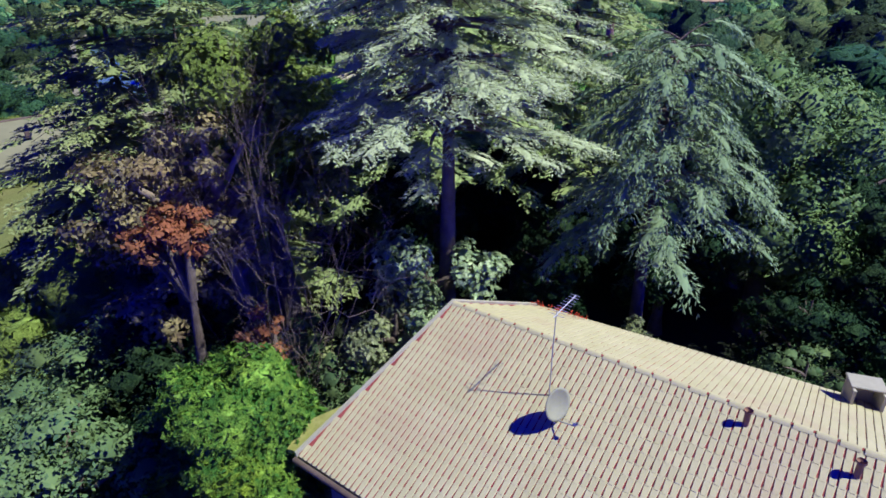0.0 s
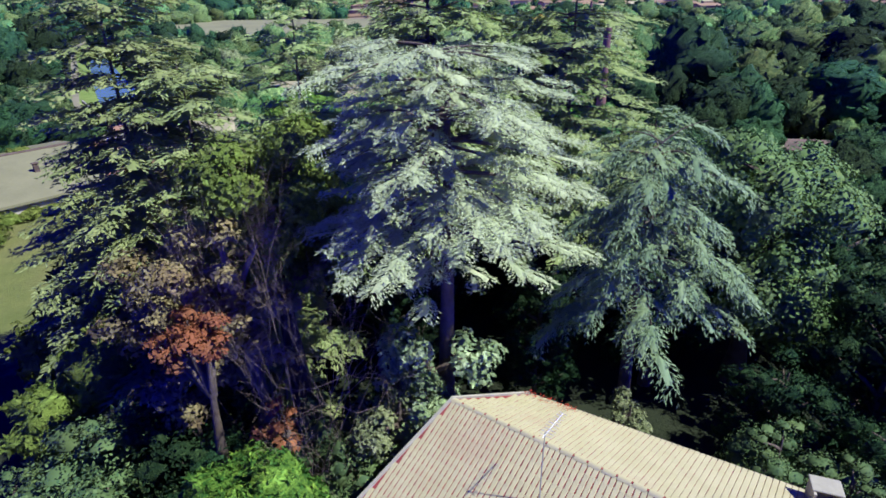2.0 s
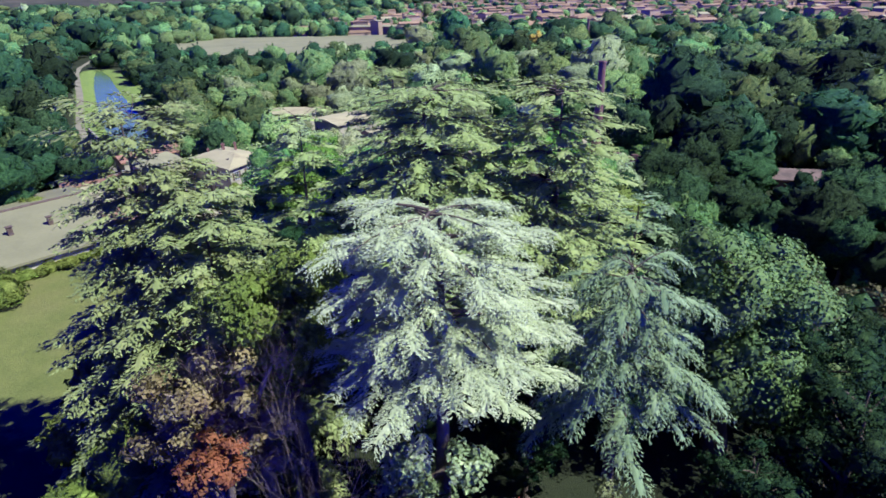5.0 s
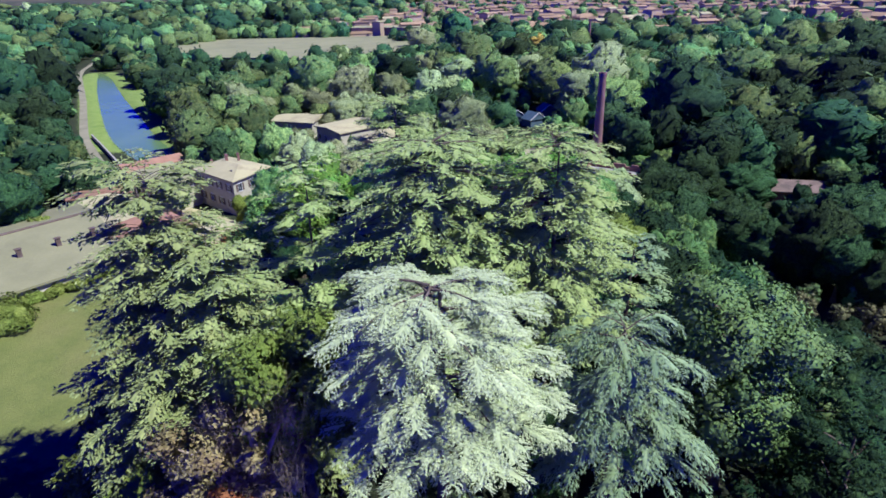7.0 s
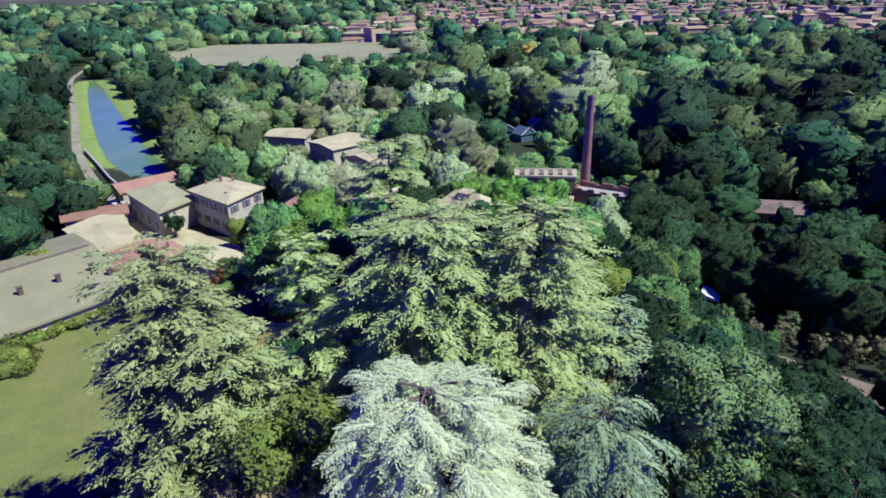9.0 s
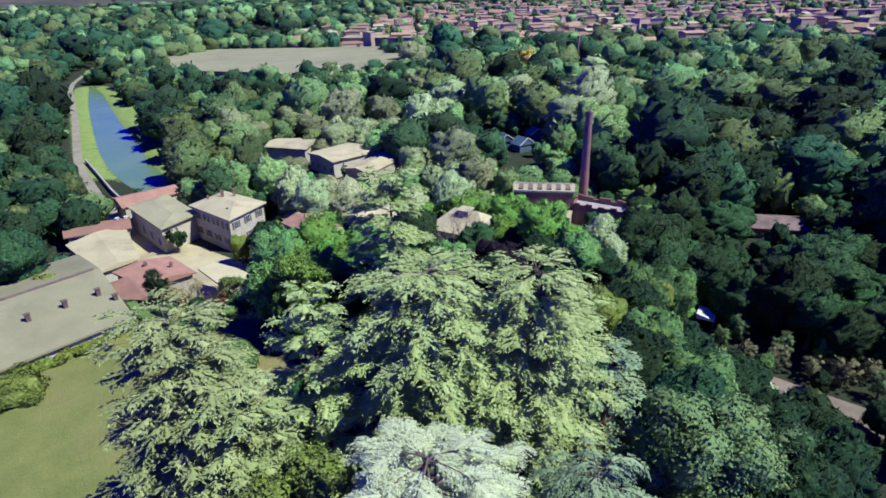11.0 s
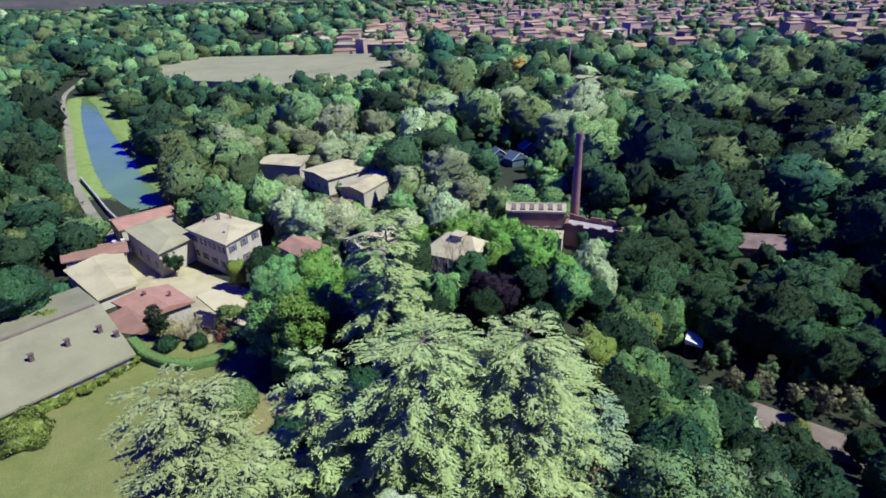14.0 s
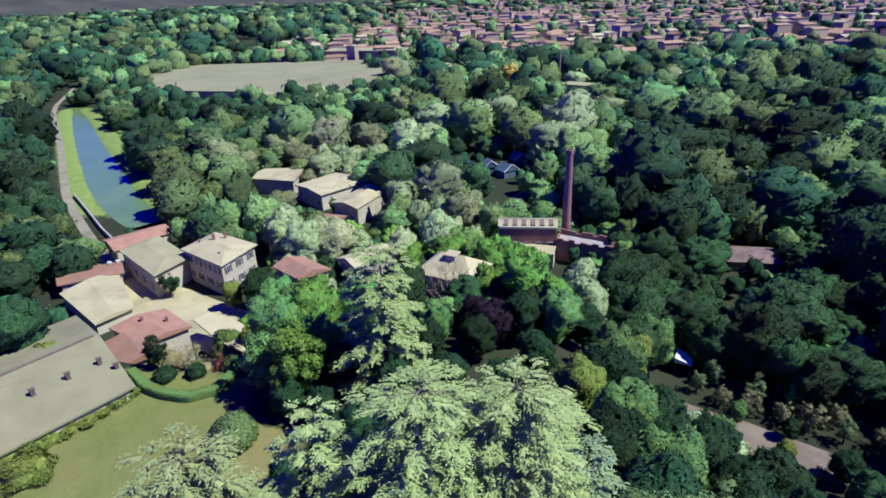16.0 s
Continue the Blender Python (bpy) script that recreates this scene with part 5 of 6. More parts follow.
prism(bm, [(-1.1, -1.0), (1.1, -1.0), (1.1, 1.0), (-1.1, 1.0)], 0.92, [1.0, 1.0, 1.15, 1.15])
part("dormer_roof", bm, ROOF_PALE, dm)
gable_house("workshop with a pale orange roof behind the cedar", [(-15.6, 98.0), (-9.4, 103.0), (-6.0, 99.0), (-12.2, 94.0)], 6.2, 1.0, PLASTER, ROOF_PALE)
BH = [(14.6, 107.7), (25.4, 105.8), (26.5, 110.6), (15.1, 112.2)]
bh, _, _ = gable_house("old brick boiler house with a striped pale roof", BH, 6.8, 0.3, BRICK, ROOF_PALE, over=0.2)
windows_on(bh, BH[0], BH[1], 1.0, 1, 5, size=(1.0, 1.8))
# raised brown strips that make the dark stripes across the roof
for i in range(6):
    bm = bmesh.new()
    box(bm, -0.42, 0.42, -1.7, 1.7, -0.3, 0.14)
    g = part("roof_light", bm, ROOF_BROWN, bh)
    g.matrix_basis = pose(16.2 + 1.75 * i, 109.7 - 0.26 * i, 6.98, 0, 0, -10)
bm = bmesh.new()
for a, b in zip(BH, BH[1:] + BH[:1]):
    d = Vector(b) - Vector(a)
    nn = Vector((d.y, -d.x)).normalized() * 0.15
    prism(bm, [tuple(Vector(a) + nn), tuple(Vector(b) + nn), tuple(Vector(b) - nn), tuple(Vector(a) - nn)], 6.6, 6.98)
part("parapet", bm, PLASTER, bh)


def brick_annexe():
    """Roofless brick walls with rubble along the top."""
    an = tagged(new("annexe"), "old roofless brick annexe with ragged wall tops", "ruin")
    ring = [(25.6, 105.4), (34.6, 100.4), (36.8, 104.0), (27.3, 110.3)]
    rng = np.random.default_rng(4)
    for a, b in zip(ring, ring[1:] + ring[:1]):
        a, b = Vector(a), Vector(b)
        d = b - a
        n = Vector((d.y, -d.x)).normalized() * 0.2
        bm = bmesh.new()
        prism(bm, [tuple(a + n), tuple(b + n), tuple(b - n), tuple(a - n)], -0.3, 4.25)
        wall = part("wall", bm, BRICK, an)
        k = max(3, int(d.length / 1.1))
        for i in range(k):
            p, q = a + d * (i / k), a + d * ((i + 1) / k)
            bm = bmesh.new()
            prism(bm, [tuple(p + n), tuple(q + n), tuple(q - n), tuple(p - n)], 4.25, 4.6 + rng.uniform(-0.3, 0.35))
            part("broken_course", bm, BRICK, wall)
    bm = bmesh.new()
    prism(bm, ring, 3.6, 3.8)
    part("floor_slab", bm, STONE, an)


brick_annexe()
gable_house("low cream-walled outbuilding with a flat roof", [(17.8, 103.6), (24.0, 101.2), (25.2, 105.0), (19.0, 107.2)], 3.4, 0.15, PLASTER, ROOF_PALE, over=0.1)
gable_house("derelict building with a broken brown roof", [(55.5, 96.5), (64.0, 94.5), (65.5, 101.0), (57.0, 103.0)], 2.6, 1.0, BRICK, ROOF_BROWN)
FH = [(-139, 330), (-204, 457), (-2.5, 440), (-35, 296)]
fh, _, _ = gable_house("vast flat-roofed factory hall", FH, 5.0, 0.6, PLASTER, HALL_ROOF, name="factory_hall", category="factory")
gable_house("taller pale block behind the factory hall", [(-70, 470), (-9, 455), (-6, 478), (-66, 494)], 9.5, 0.6, TOWN_WALL, FLAT_ROOF, name="factory_block", category="factory")
gable_house("narrow pale stair tower of the factory", [(-52, 452), (-46, 450), (-44, 458), (-50, 460)], 14, 0.5, TOWN_WALL, FLAT_ROOF, name="factory_tower", category="factory")
B1 = [(4.8, 372), (20.2, 368), (23, 384), (6, 389)]
b1, _, _ = gable_house("brick building with a pale roof at the wood's edge", B1, 6.5, 1.0, BRICK, ROOF_PALE)
windows_on(b1, B1[0], B1[1], 0.3, 2, 5)
B2 = [(69, 292), (83, 280), (89, 287), (75, 299)]
b2, _, _ = gable_house("pale block with a flat roof among the trees", B2, 5.6, 0.3, TOWN_WALL, FLAT_ROOF)
windows_on(b2, B2[0], B2[1], 0.3, 2, 6)
B3 = [(170, 450), (197, 428), (203, 436), (176, 458)]
b3, _, _ = gable_house("long reddish building with a pale roof", B3, 8.0, 1.0, BRICK, ROOF_PALE)
windows_on(b3, B3[0], B3[1], 0.3, 2, 8)
gable_house("small white house among the trees", [(-83, 300), (-74, 297), (-72, 305), (-81, 308)], 5.0, 1.2, PLASTER, ROOF_PALE)
brick_chimney("tall round brick factory chimney, stained dark", 28.6, 111.0, 20.6, 1.0, 0.62)
brick_chimney("slender distant factory chimney", 73.5, 318.0, 18.0, 0.8, 0.5)


def canopy():
    """A flat pale canopy on slim posts."""
    c = tagged(new("canopy"), "flat pale canopy roof on slim white posts", "canopy")
    ring = [(-36.1, 80.5), (-34.3, 82.7), (-30.3, 80.4), (-26.3, 77.1), (-24.9, 72.3), (-25.9, 70.9), (-28.7, 72.8), (-31.7, 75.7)]
    bm = bmesh.new()
    prism(bm, ring, 4.7, 4.95)
    part("roof", bm, ROOF_PALE, c)
    for x, y in ((-26.2, 71.4), (-31.5, 75.8), (-26.6, 77.1), (-33.9, 82.2)):
        part("post", mesh_of("post", *tube([(x, y, gz(x, y) - 0.2), (x, y, 4.7)], [0.1, 0.1], 8), WHITE, True), None, c)


canopy()


def gate_pillars():
    for x, y in ((-61.5, 106.9), (-60.2, 107.6)):
        g = tagged(new("gate_pillar"), "white rendered gate pillar beside the yard", "pillar", group="gate pillars")
        bm = bmesh.new()
        box(bm, -0.3, 0.3, -0.3, 0.3, 0, 3.6, 0.02)
        part("shaft", bm, WHITE, g)
        bm = bmesh.new()
        box(bm, -0.38, 0.38, -0.38, 0.38, 3.6, 3.75, 0.02)
        part("cap", bm, WHITE, g)
        g.matrix_basis = pose(x, y, gz(x, y) - 0.05, 0, 0, 40)


gate_pillars()


def lane_wall():
    """A dark stone wall between the lane and the river bank."""
    pts = [(-99.4, 160.4), (-88.8, 146.5), (-77.9, 131.9), (-70.3, 122.7)]
    heap = Heap()
    for (ax, ay), (bx, by) in zip(pts, pts[1:]):
        a, b = Vector((ax, ay)), Vector((bx, by))
        n = Vector((b.y - a.y, a.x - b.x)).normalized() * 0.2
        v = [(*(a + n), -0.6), (*(b + n), -0.6), (*(b - n), -0.6), (*(a - n), -0.6), (*(a + n), 1.1), (*(b + n), 1.1), (*(b - n), 1.1), (*(a - n), 1.1)]
        v = [(x + 1.7, y + 1.2, z) for x, y, z in v]
        heap.add(v, [(0, 1, 5, 4), (1, 2, 6, 5), (2, 3, 7, 6), (3, 0, 4, 7), (4, 5, 6, 7)])
    tagged(new("garden_wall", heap.mesh("garden_wall", STONE)), "long dark stone wall beside the river lane", "wall")


lane_wall()


def tents():
    """Small gabled tents with blue-grey covers."""
    cloth = surface("blue_tent_cloth", (0.06, 0.095, 0.12), (0.09, 0.13, 0.16), None, 0.8, 8, 0.7, 0.3)
    for x, y, a in ((9.0, 171, 20), (14.5, 166, 35), (19.5, 168, 10), (24.0, 163.5, 30), (29.5, 175, 15), (34.5, 176, 40)):
        t = tagged(new("tent"), "small gabled tent with a blue-grey cover", "tent", group="tents in the gardens")
        bm = bmesh.new()
        prism(bm, [(-2.4, -2), (2.4, -2), (2.4, 2), (-2.4, 2)], 0, 2.1)
        part("body", bm, cloth, t)
        bm = bmesh.new()
        v = [bm.verts.new(p) for p in ((-2.7, -2.3, 2.05), (2.7, -2.3, 2.05), (2.7, 2.3, 2.05), (-2.7, 2.3, 2.05), (0, -2.3, 3.9), (0, 2.3, 3.9))]
        for q in ((0, 4, 5, 3), (4, 1, 2, 5), (0, 1, 4), (2, 3, 5), (3, 2, 1, 0)):
            bm.faces.new([v[i] for i in q])
        part("roof", bm, cloth, t)
        for sx in (-1, 1):
            part("edge", mesh_of("edge", *tube([(sx * 2.75, -2.35, 2.05), (0, -2.35, 3.95)], [0.12, 0.12], 6), WHITE), None, t, "white roof edge")
        t.matrix_basis = pose(x, y, gz(x, y), 0, 0, a)


tents()


def tarp():
    """A white sheeted lean-to at the edge of the slope."""
    t = tagged(new("lean_to"), "small lean-to with a white sheet roof", "shed")
    bm = bmesh.new()
    prism(bm, [(-1.3, -1.1), (1.3, -1.1), (1.3, 1.1), (-1.3, 1.1)], 1.8, [1.95, 1.95, 2.5, 2.5])
    part("roof", bm, WHITE, t)
    for x in (-1.15, 1.15):
        for y in (-0.95, 0.95):
            bm = bmesh.new()
            box(bm, x - 0.06, x + 0.06, y - 0.06, y + 0.06, -0.3, 1.8)
            part("post", bm, DARK_WOOD, t)
    t.matrix_basis = pose(34.4, 66.5, gz(34.4, 66.5), 0, 0, 60)


tarp()


# ---- garden plants ----
LEAF_HEDGE = foliage("hedge_leaves", (0.1, 0.17, 0.05), (0.16, 0.24, 0.07), (0.13, 0.18, 0.05))


def clipped_hedge():
    """A clipped hedge along the curved edge of the lawn."""
    rng = np.random.default_rng(41)
    line = np.array([(-34.2, 58.4), (-31.6, 55.6), (-28.9, 54.0), (-25.9, 53.1), (-23.4, 54.2), (-22.3, 56.8)])
    t = np.linspace(0, 1, 60)
    tt = np.linspace(0, 1, len(line))
    P = np.stack([np.interp(t, tt, line[:, 0]), np.interp(t, tt, line[:, 1])], 1)
    for _ in range(4):
        P[1:-1] = 0.25 * P[:-2] + 0.5 * P[1:-1] + 0.25 * P[2:]
    d = np.gradient(P, axis=0)
    d /= np.linalg.norm(d, axis=1)[:, None]
    nrm = np.stack([-d[:, 1], d[:, 0]], 1)
    prof = [(-0.5, 0.0), (-0.52, 0.75), (-0.4, 0.95), (0.4, 0.95), (0.52, 0.75), (0.5, 0.0)]
    V = np.array([[(P[i, 0] + nrm[i, 0] * x, P[i, 1] + nrm[i, 1] * x, gz(P[i, 0], P[i, 1]) + z) for x, z in prof] for i in range(60)])
    i, j = np.meshgrid(np.arange(59), np.arange(5), indexing="ij")
    f = np.stack([i * 6 + j, i * 6 + j + 1, (i + 1) * 6 + j + 1, (i + 1) * 6 + j], -1).reshape(-1, 4)
    n = 5200
    k, q, r = rng.integers(0, 59, n), rng.integers(0, 5, n), rng.uniform(0, 1, (n, 2))
    p = (V[k, q] * (1 - r[:, :1]) + V[k + 1, q] * r[:, :1]) * (1 - r[:, 1:]) + (V[k, q + 1] * (1 - r[:, :1]) + V[k + 1, q + 1] * r[:, :1]) * r[:, 1:]
    mid = np.concatenate([P[k], np.full((n, 1), gz(-28, 54) + 0.4)], 1)
    nn = unit(p - mid)
    lv, lf = leaf_faces(p + nn * 0.02, unit(nn + 0.4 * rng.normal(size=(n, 3))), np.full(n, 0.11), rng)
    heap = Heap()
    heap.add(V.reshape(-1, 3), f)
    heap.add(lv, lf)
    tagged(new("hedge", heap.mesh("hedge", LEAF_HEDGE)), "low clipped green hedge curving round the lawn", "hedge")


clipped_hedge()


def round_bush(label, x, y, r, h, n, size, material, seed, rough=0.1):
    """A dense rounded bush on short stems."""
    rng = np.random.default_rng(seed)
    b = tagged(new("bush"), label, "bush")
    d = unit(rng.normal(size=(n, 3)))
    d[:, 2] = np.abs(d[:, 2]) * 1.0 - 0.25 * (rng.random(n) < 0.4)
    bumps = 1 + rough * (np.sin(d[:, 0] * 5 + seed) + np.sin(d[:, 1] * 6 + 2 * seed) + np.sin(d[:, 2] * 7 + seed)) / 2
    p = d * np.array([r, r, h * 0.62]) * bumps[:, None] * rng.uniform(0.9, 1.04, (n, 1)) + np.array([0, 0, h * 0.38])
    p[:, 2] = np.maximum(p[:, 2], 0.05)
    v, f = leaf_faces(p, unit(d + 0.4 * rng.normal(size=(n, 3)) + np.array([0, 0, 0.2])), np.full(n, size), rng)
    core = bmesh.new()
    bmesh.ops.create_icosphere(core, subdivisions=3, radius=1.0)
    cv = np.array([q.co[:] for q in core.verts])
    cf = np.array([[q.index for q in g.verts] for g in core.faces])
    core.free()
    cv = cv * np.array([r, r, h * 0.62]) * 0.88 + np.array([0, 0, h * 0.38])
    cv[:, 2] = np.maximum(cv[:, 2], 0.02)
    part("foliage", crown_mesh(v, f, cv, cf, np.concatenate([np.repeat(unit(unit(d) + 0.4 * rng.normal(size=(n, 3))), 4, 0), unit(cv - np.array([0, 0, h * 0.3]))]), material), None, b)
    part("stem", mesh_of("stem", *tube([(0, 0, -0.2), (0, 0, h * 0.4)], [0.08, 0.05], 6), BARK), None, b)
    b.matrix_basis = pose(x, y, gz(x, y))
    return b


round_bush("large round clipped bush on the lawn", -18.9, 45.9, 2.2, 3.3, 9000, 0.16, LEAF_MID, 51, 0.05)
for k, (x, y, r, h) in enumerate(((-33.5, 53.0, 0.8, 0.9), (-34.5, 51.5, 0.7, 0.7), (-35.4, 50.4, 0.8, 0.9), (-36.4, 49.1, 0.9, 0.8), (-37.6, 47.8, 0.8, 0.9), (-38.6, 46.6, 0.9, 0.9), (-39.8, 45.4, 1.0, 1.0), (-32.6, 54.4, 0.6, 0.8))):
    tagged(round_bush("low yellow-green shrub along the shed wall", x, y, r * (1.15 + 0.25 * (k % 3)), h * (1.0 + 0.2 * (k % 2)), 800, 0.17, LEAF_YELLOW, 60 + k, 0.4), group="shrubs along the shed")
round_bush("broad olive shrub at the lawn's edge", -37.0, 43.0, 2.2, 2.2, 4200, 0.17, LEAF_YELLOW, 71, 0.35)
round_bush("spreading shrub with yellow tips", -39.5, 42.0, 2.0, 2.4, 3600, 0.17, LEAF_YELLOW, 72, 0.25)
stand(broadleaf("small dark green garden tree", 73, 4.4, 1.7, 2600, 0.15, LEAF_DARK, count=8, low=0.1), -31.8, 60.0, 0)
stand(bare_tree("small garden tree with dry brown leaves", 74, 5.6, 2, PALE_BARK, 4, name="tree", leaves=LEAF_BROWN, n_leaf=1300), -28.8, 60.4, 0)
stand(bare_tree("small garden tree with thin reddish-brown leaves", 75, 6.4, 2, PALE_BARK, 4, name="tree", leaves=LEAF_RUST, n_leaf=900), -25.4, 61.6, 0)
round_bush("low dark green garden shrub", -29.8, 57.2, 1.2, 1.6, 2000, 0.14, LEAF_DARK, 76, 0.2)
round_bush("small dark conifer-like garden shrub", -26.6, 57.6, 1.1, 1.5, 1800, 0.13, LEAF_DARK, 77, 0.15)
round_bush("bushy yellow-green garden shrub", -33.0, 62.5, 1.4, 2.6, 2200, 0.15, LEAF_YELLOW, 78, 0.2)
round_bush("dry brown garden shrub by the red-roofed building", -31.0, 62.0, 1.3, 2.4, 2200, 0.14, LEAF_BROWN, 85, 0.3)
round_bush("reddish-brown garden shrub with dry leaves", -27.4, 62.8, 1.5, 2.6, 2400, 0.14, LEAF_BROWN, 86, 0.3)
round_bush("upright green garden shrub", -29.2, 63.6, 1.2, 2.9, 2200, 0.15, LEAF_MID, 87, 0.25)
round_bush("green shrub beside the canopy", -22.8, 60.0, 1.6, 2.6, 2600, 0.15, LEAF, 79, 0.2)
stand(broadleaf("small dark tree between the two houses", 81, 5.2, 1.9, 2600, 0.2, LEAF_DARK, count=8, low=0.3, sub=7), -46.6, 97.6, 0)
stand(broadleaf("large orange autumn tree in the distant wood", 82, 13, 6.0, 1700, 0.8, LEAF_ORANGE, count=12, low=0.15, sub=6, corners=3), 49.5, 332.0, 0)
stand(bare_tree("bare pale-limbed tree before the pavilion", 83, 14.0, 3, PALE_BARK, 4), 2.6, 77.5, 0)
stand(bare_tree("dead tree with crooked pale limbs", 84, 6.5, 2, PALE_BARK, 3), 37.2, 66.9, 0)

# ---- woods ----
KEEP_CLEAR = [  # places seen between the trees: x, y, half-width, length towards the terrace
    (-40, 103, 11, 22), (-55, 108, 12, 26), (-60, 116, 8, 14), (-57, 95, 12, 26), (-40, 74, 10, 16), (-42, 160, 9, 16), (-26, 151, 10, 20), (-15, 138, 7, 18),
    (-127, 228, 6, 32), (-104, 190, 7, 36), (-90, 168, 7, 30), (-80, 152, 6, 22), (-72, 142, 7, 30), (-66, 134, 5, 18), (-112, 232, 9, 30), (-22, 96, 5, 9), (5, 88, 7, 14), (-11, 99, 5, 10), (21, 109, 9, 24)]
KEEP_CLEAR += [(40, 54, 5, 4), (44, 51, 5, 4), (48, 48, 5, 4), (38, 58, 4, 3), (31, 105, 5, 10), (60, 97, 6, 26), (28.6, 111, 2, 10), (-110, 325, 16, 22), (-75, 318, 14, 16), (-45, 305, 10, 10),  (14, 92, 6, 16),
    (22, 140, 6, 12), (54, 156, 6, 12), (34, 66, 3, 6), (20, 168, 16, 12), (0, 30, 28, 34), (6, 48, 22, 40), (-30, 48, 22, 40), (79, 288, 12, 46), (13, 377, 14, 44), (185, 443, 18, 50), (-40, 472, 34, 30), (73.5, 317, 3, 34), (32.3, 56.0, 3, 10), (36.0, 53.3, 3, 10), (39.1, 50.8, 3, 10), (42.1, 48.4, 3, 10), (49.5, 332, 6, 50), (24, 80, 3.5, 12), (22.6, 73, 3.5, 11), (24.8, 60, 3.5, 14)]


def inside_any(x, y, gap):
    """Whether a place lies within a building, with a gap round it."""
    for mx, my, ring in FOOT:
        if math.hypot(x - mx, y - my) > 130:
            continue
        far = -1e9
        for a, b in zip(ring, ring[1:] + ring[:1]):
            d = b - a
            far = max(far, abs((x - mx) * d.y - (y - my) * d.x) / d.length - abs((a.x - mx) * d.y - (a.y - my) * d.x) / d.length)
        if far < gap:
            return True
    return False


def is_clear(x, y, r):
    """Whether a tree of that spread may stand at a place."""
    if river_distance(np.array([x]), np.array([y]))[0] < 2.5 or grass_at(np.array([x]), np.array([y]))[0] > 0.4:
        return False
    if y > 260 and inside_any(x, y, 3.5):
        return False
    for px, py, w, length in KEEP_CLEAR:
        d = math.hypot(px, py)
        ux, uy = -px / d, -py / d
        t = min(max((x - px) * ux + (y - py) * uy, 0), length * 0.7)
        if math.hypot(x - px - ux * t, y - py - uy * t) < w * 0.85 + r * 0.5:
            return False
    for (ax, ay), (bx, by) in zip(LANE, LANE[1:]):
        dx, dy = bx - ax, by - ay
        t = min(max(((x - ax) * dx + (y - ay) * dy) / (dx * dx + dy * dy), 0), 1)
        if math.hypot(x - ax - t * dx, y - ay - t * dy) < 3.0 + r * 0.6:
            return False
    return True


GROVES = [  # x, y, radius and kind of some groves that stand out
    (-34, 181, 10, 3), (-21, 182, 9, 3), (-10, 174, 8, 3), (-2, 202, 9, 3), (1, 140, 6, 3), (2, 128, 5, 3), (24, 216, 9, 3), (31, 210, 8, 3), (68, 216, 9, 3), (60, 204, 8, 0),
    (-58, 141, 8, 2), (-52, 133, 6, 2), (-68, 160, 7, 0), (96, 228, 12, 2), (114, 213, 11, 2), (106, 178, 9, 2), (66, 132, 7, 2), (45, 145, 6, 2), (64, 186, 8, 2)]


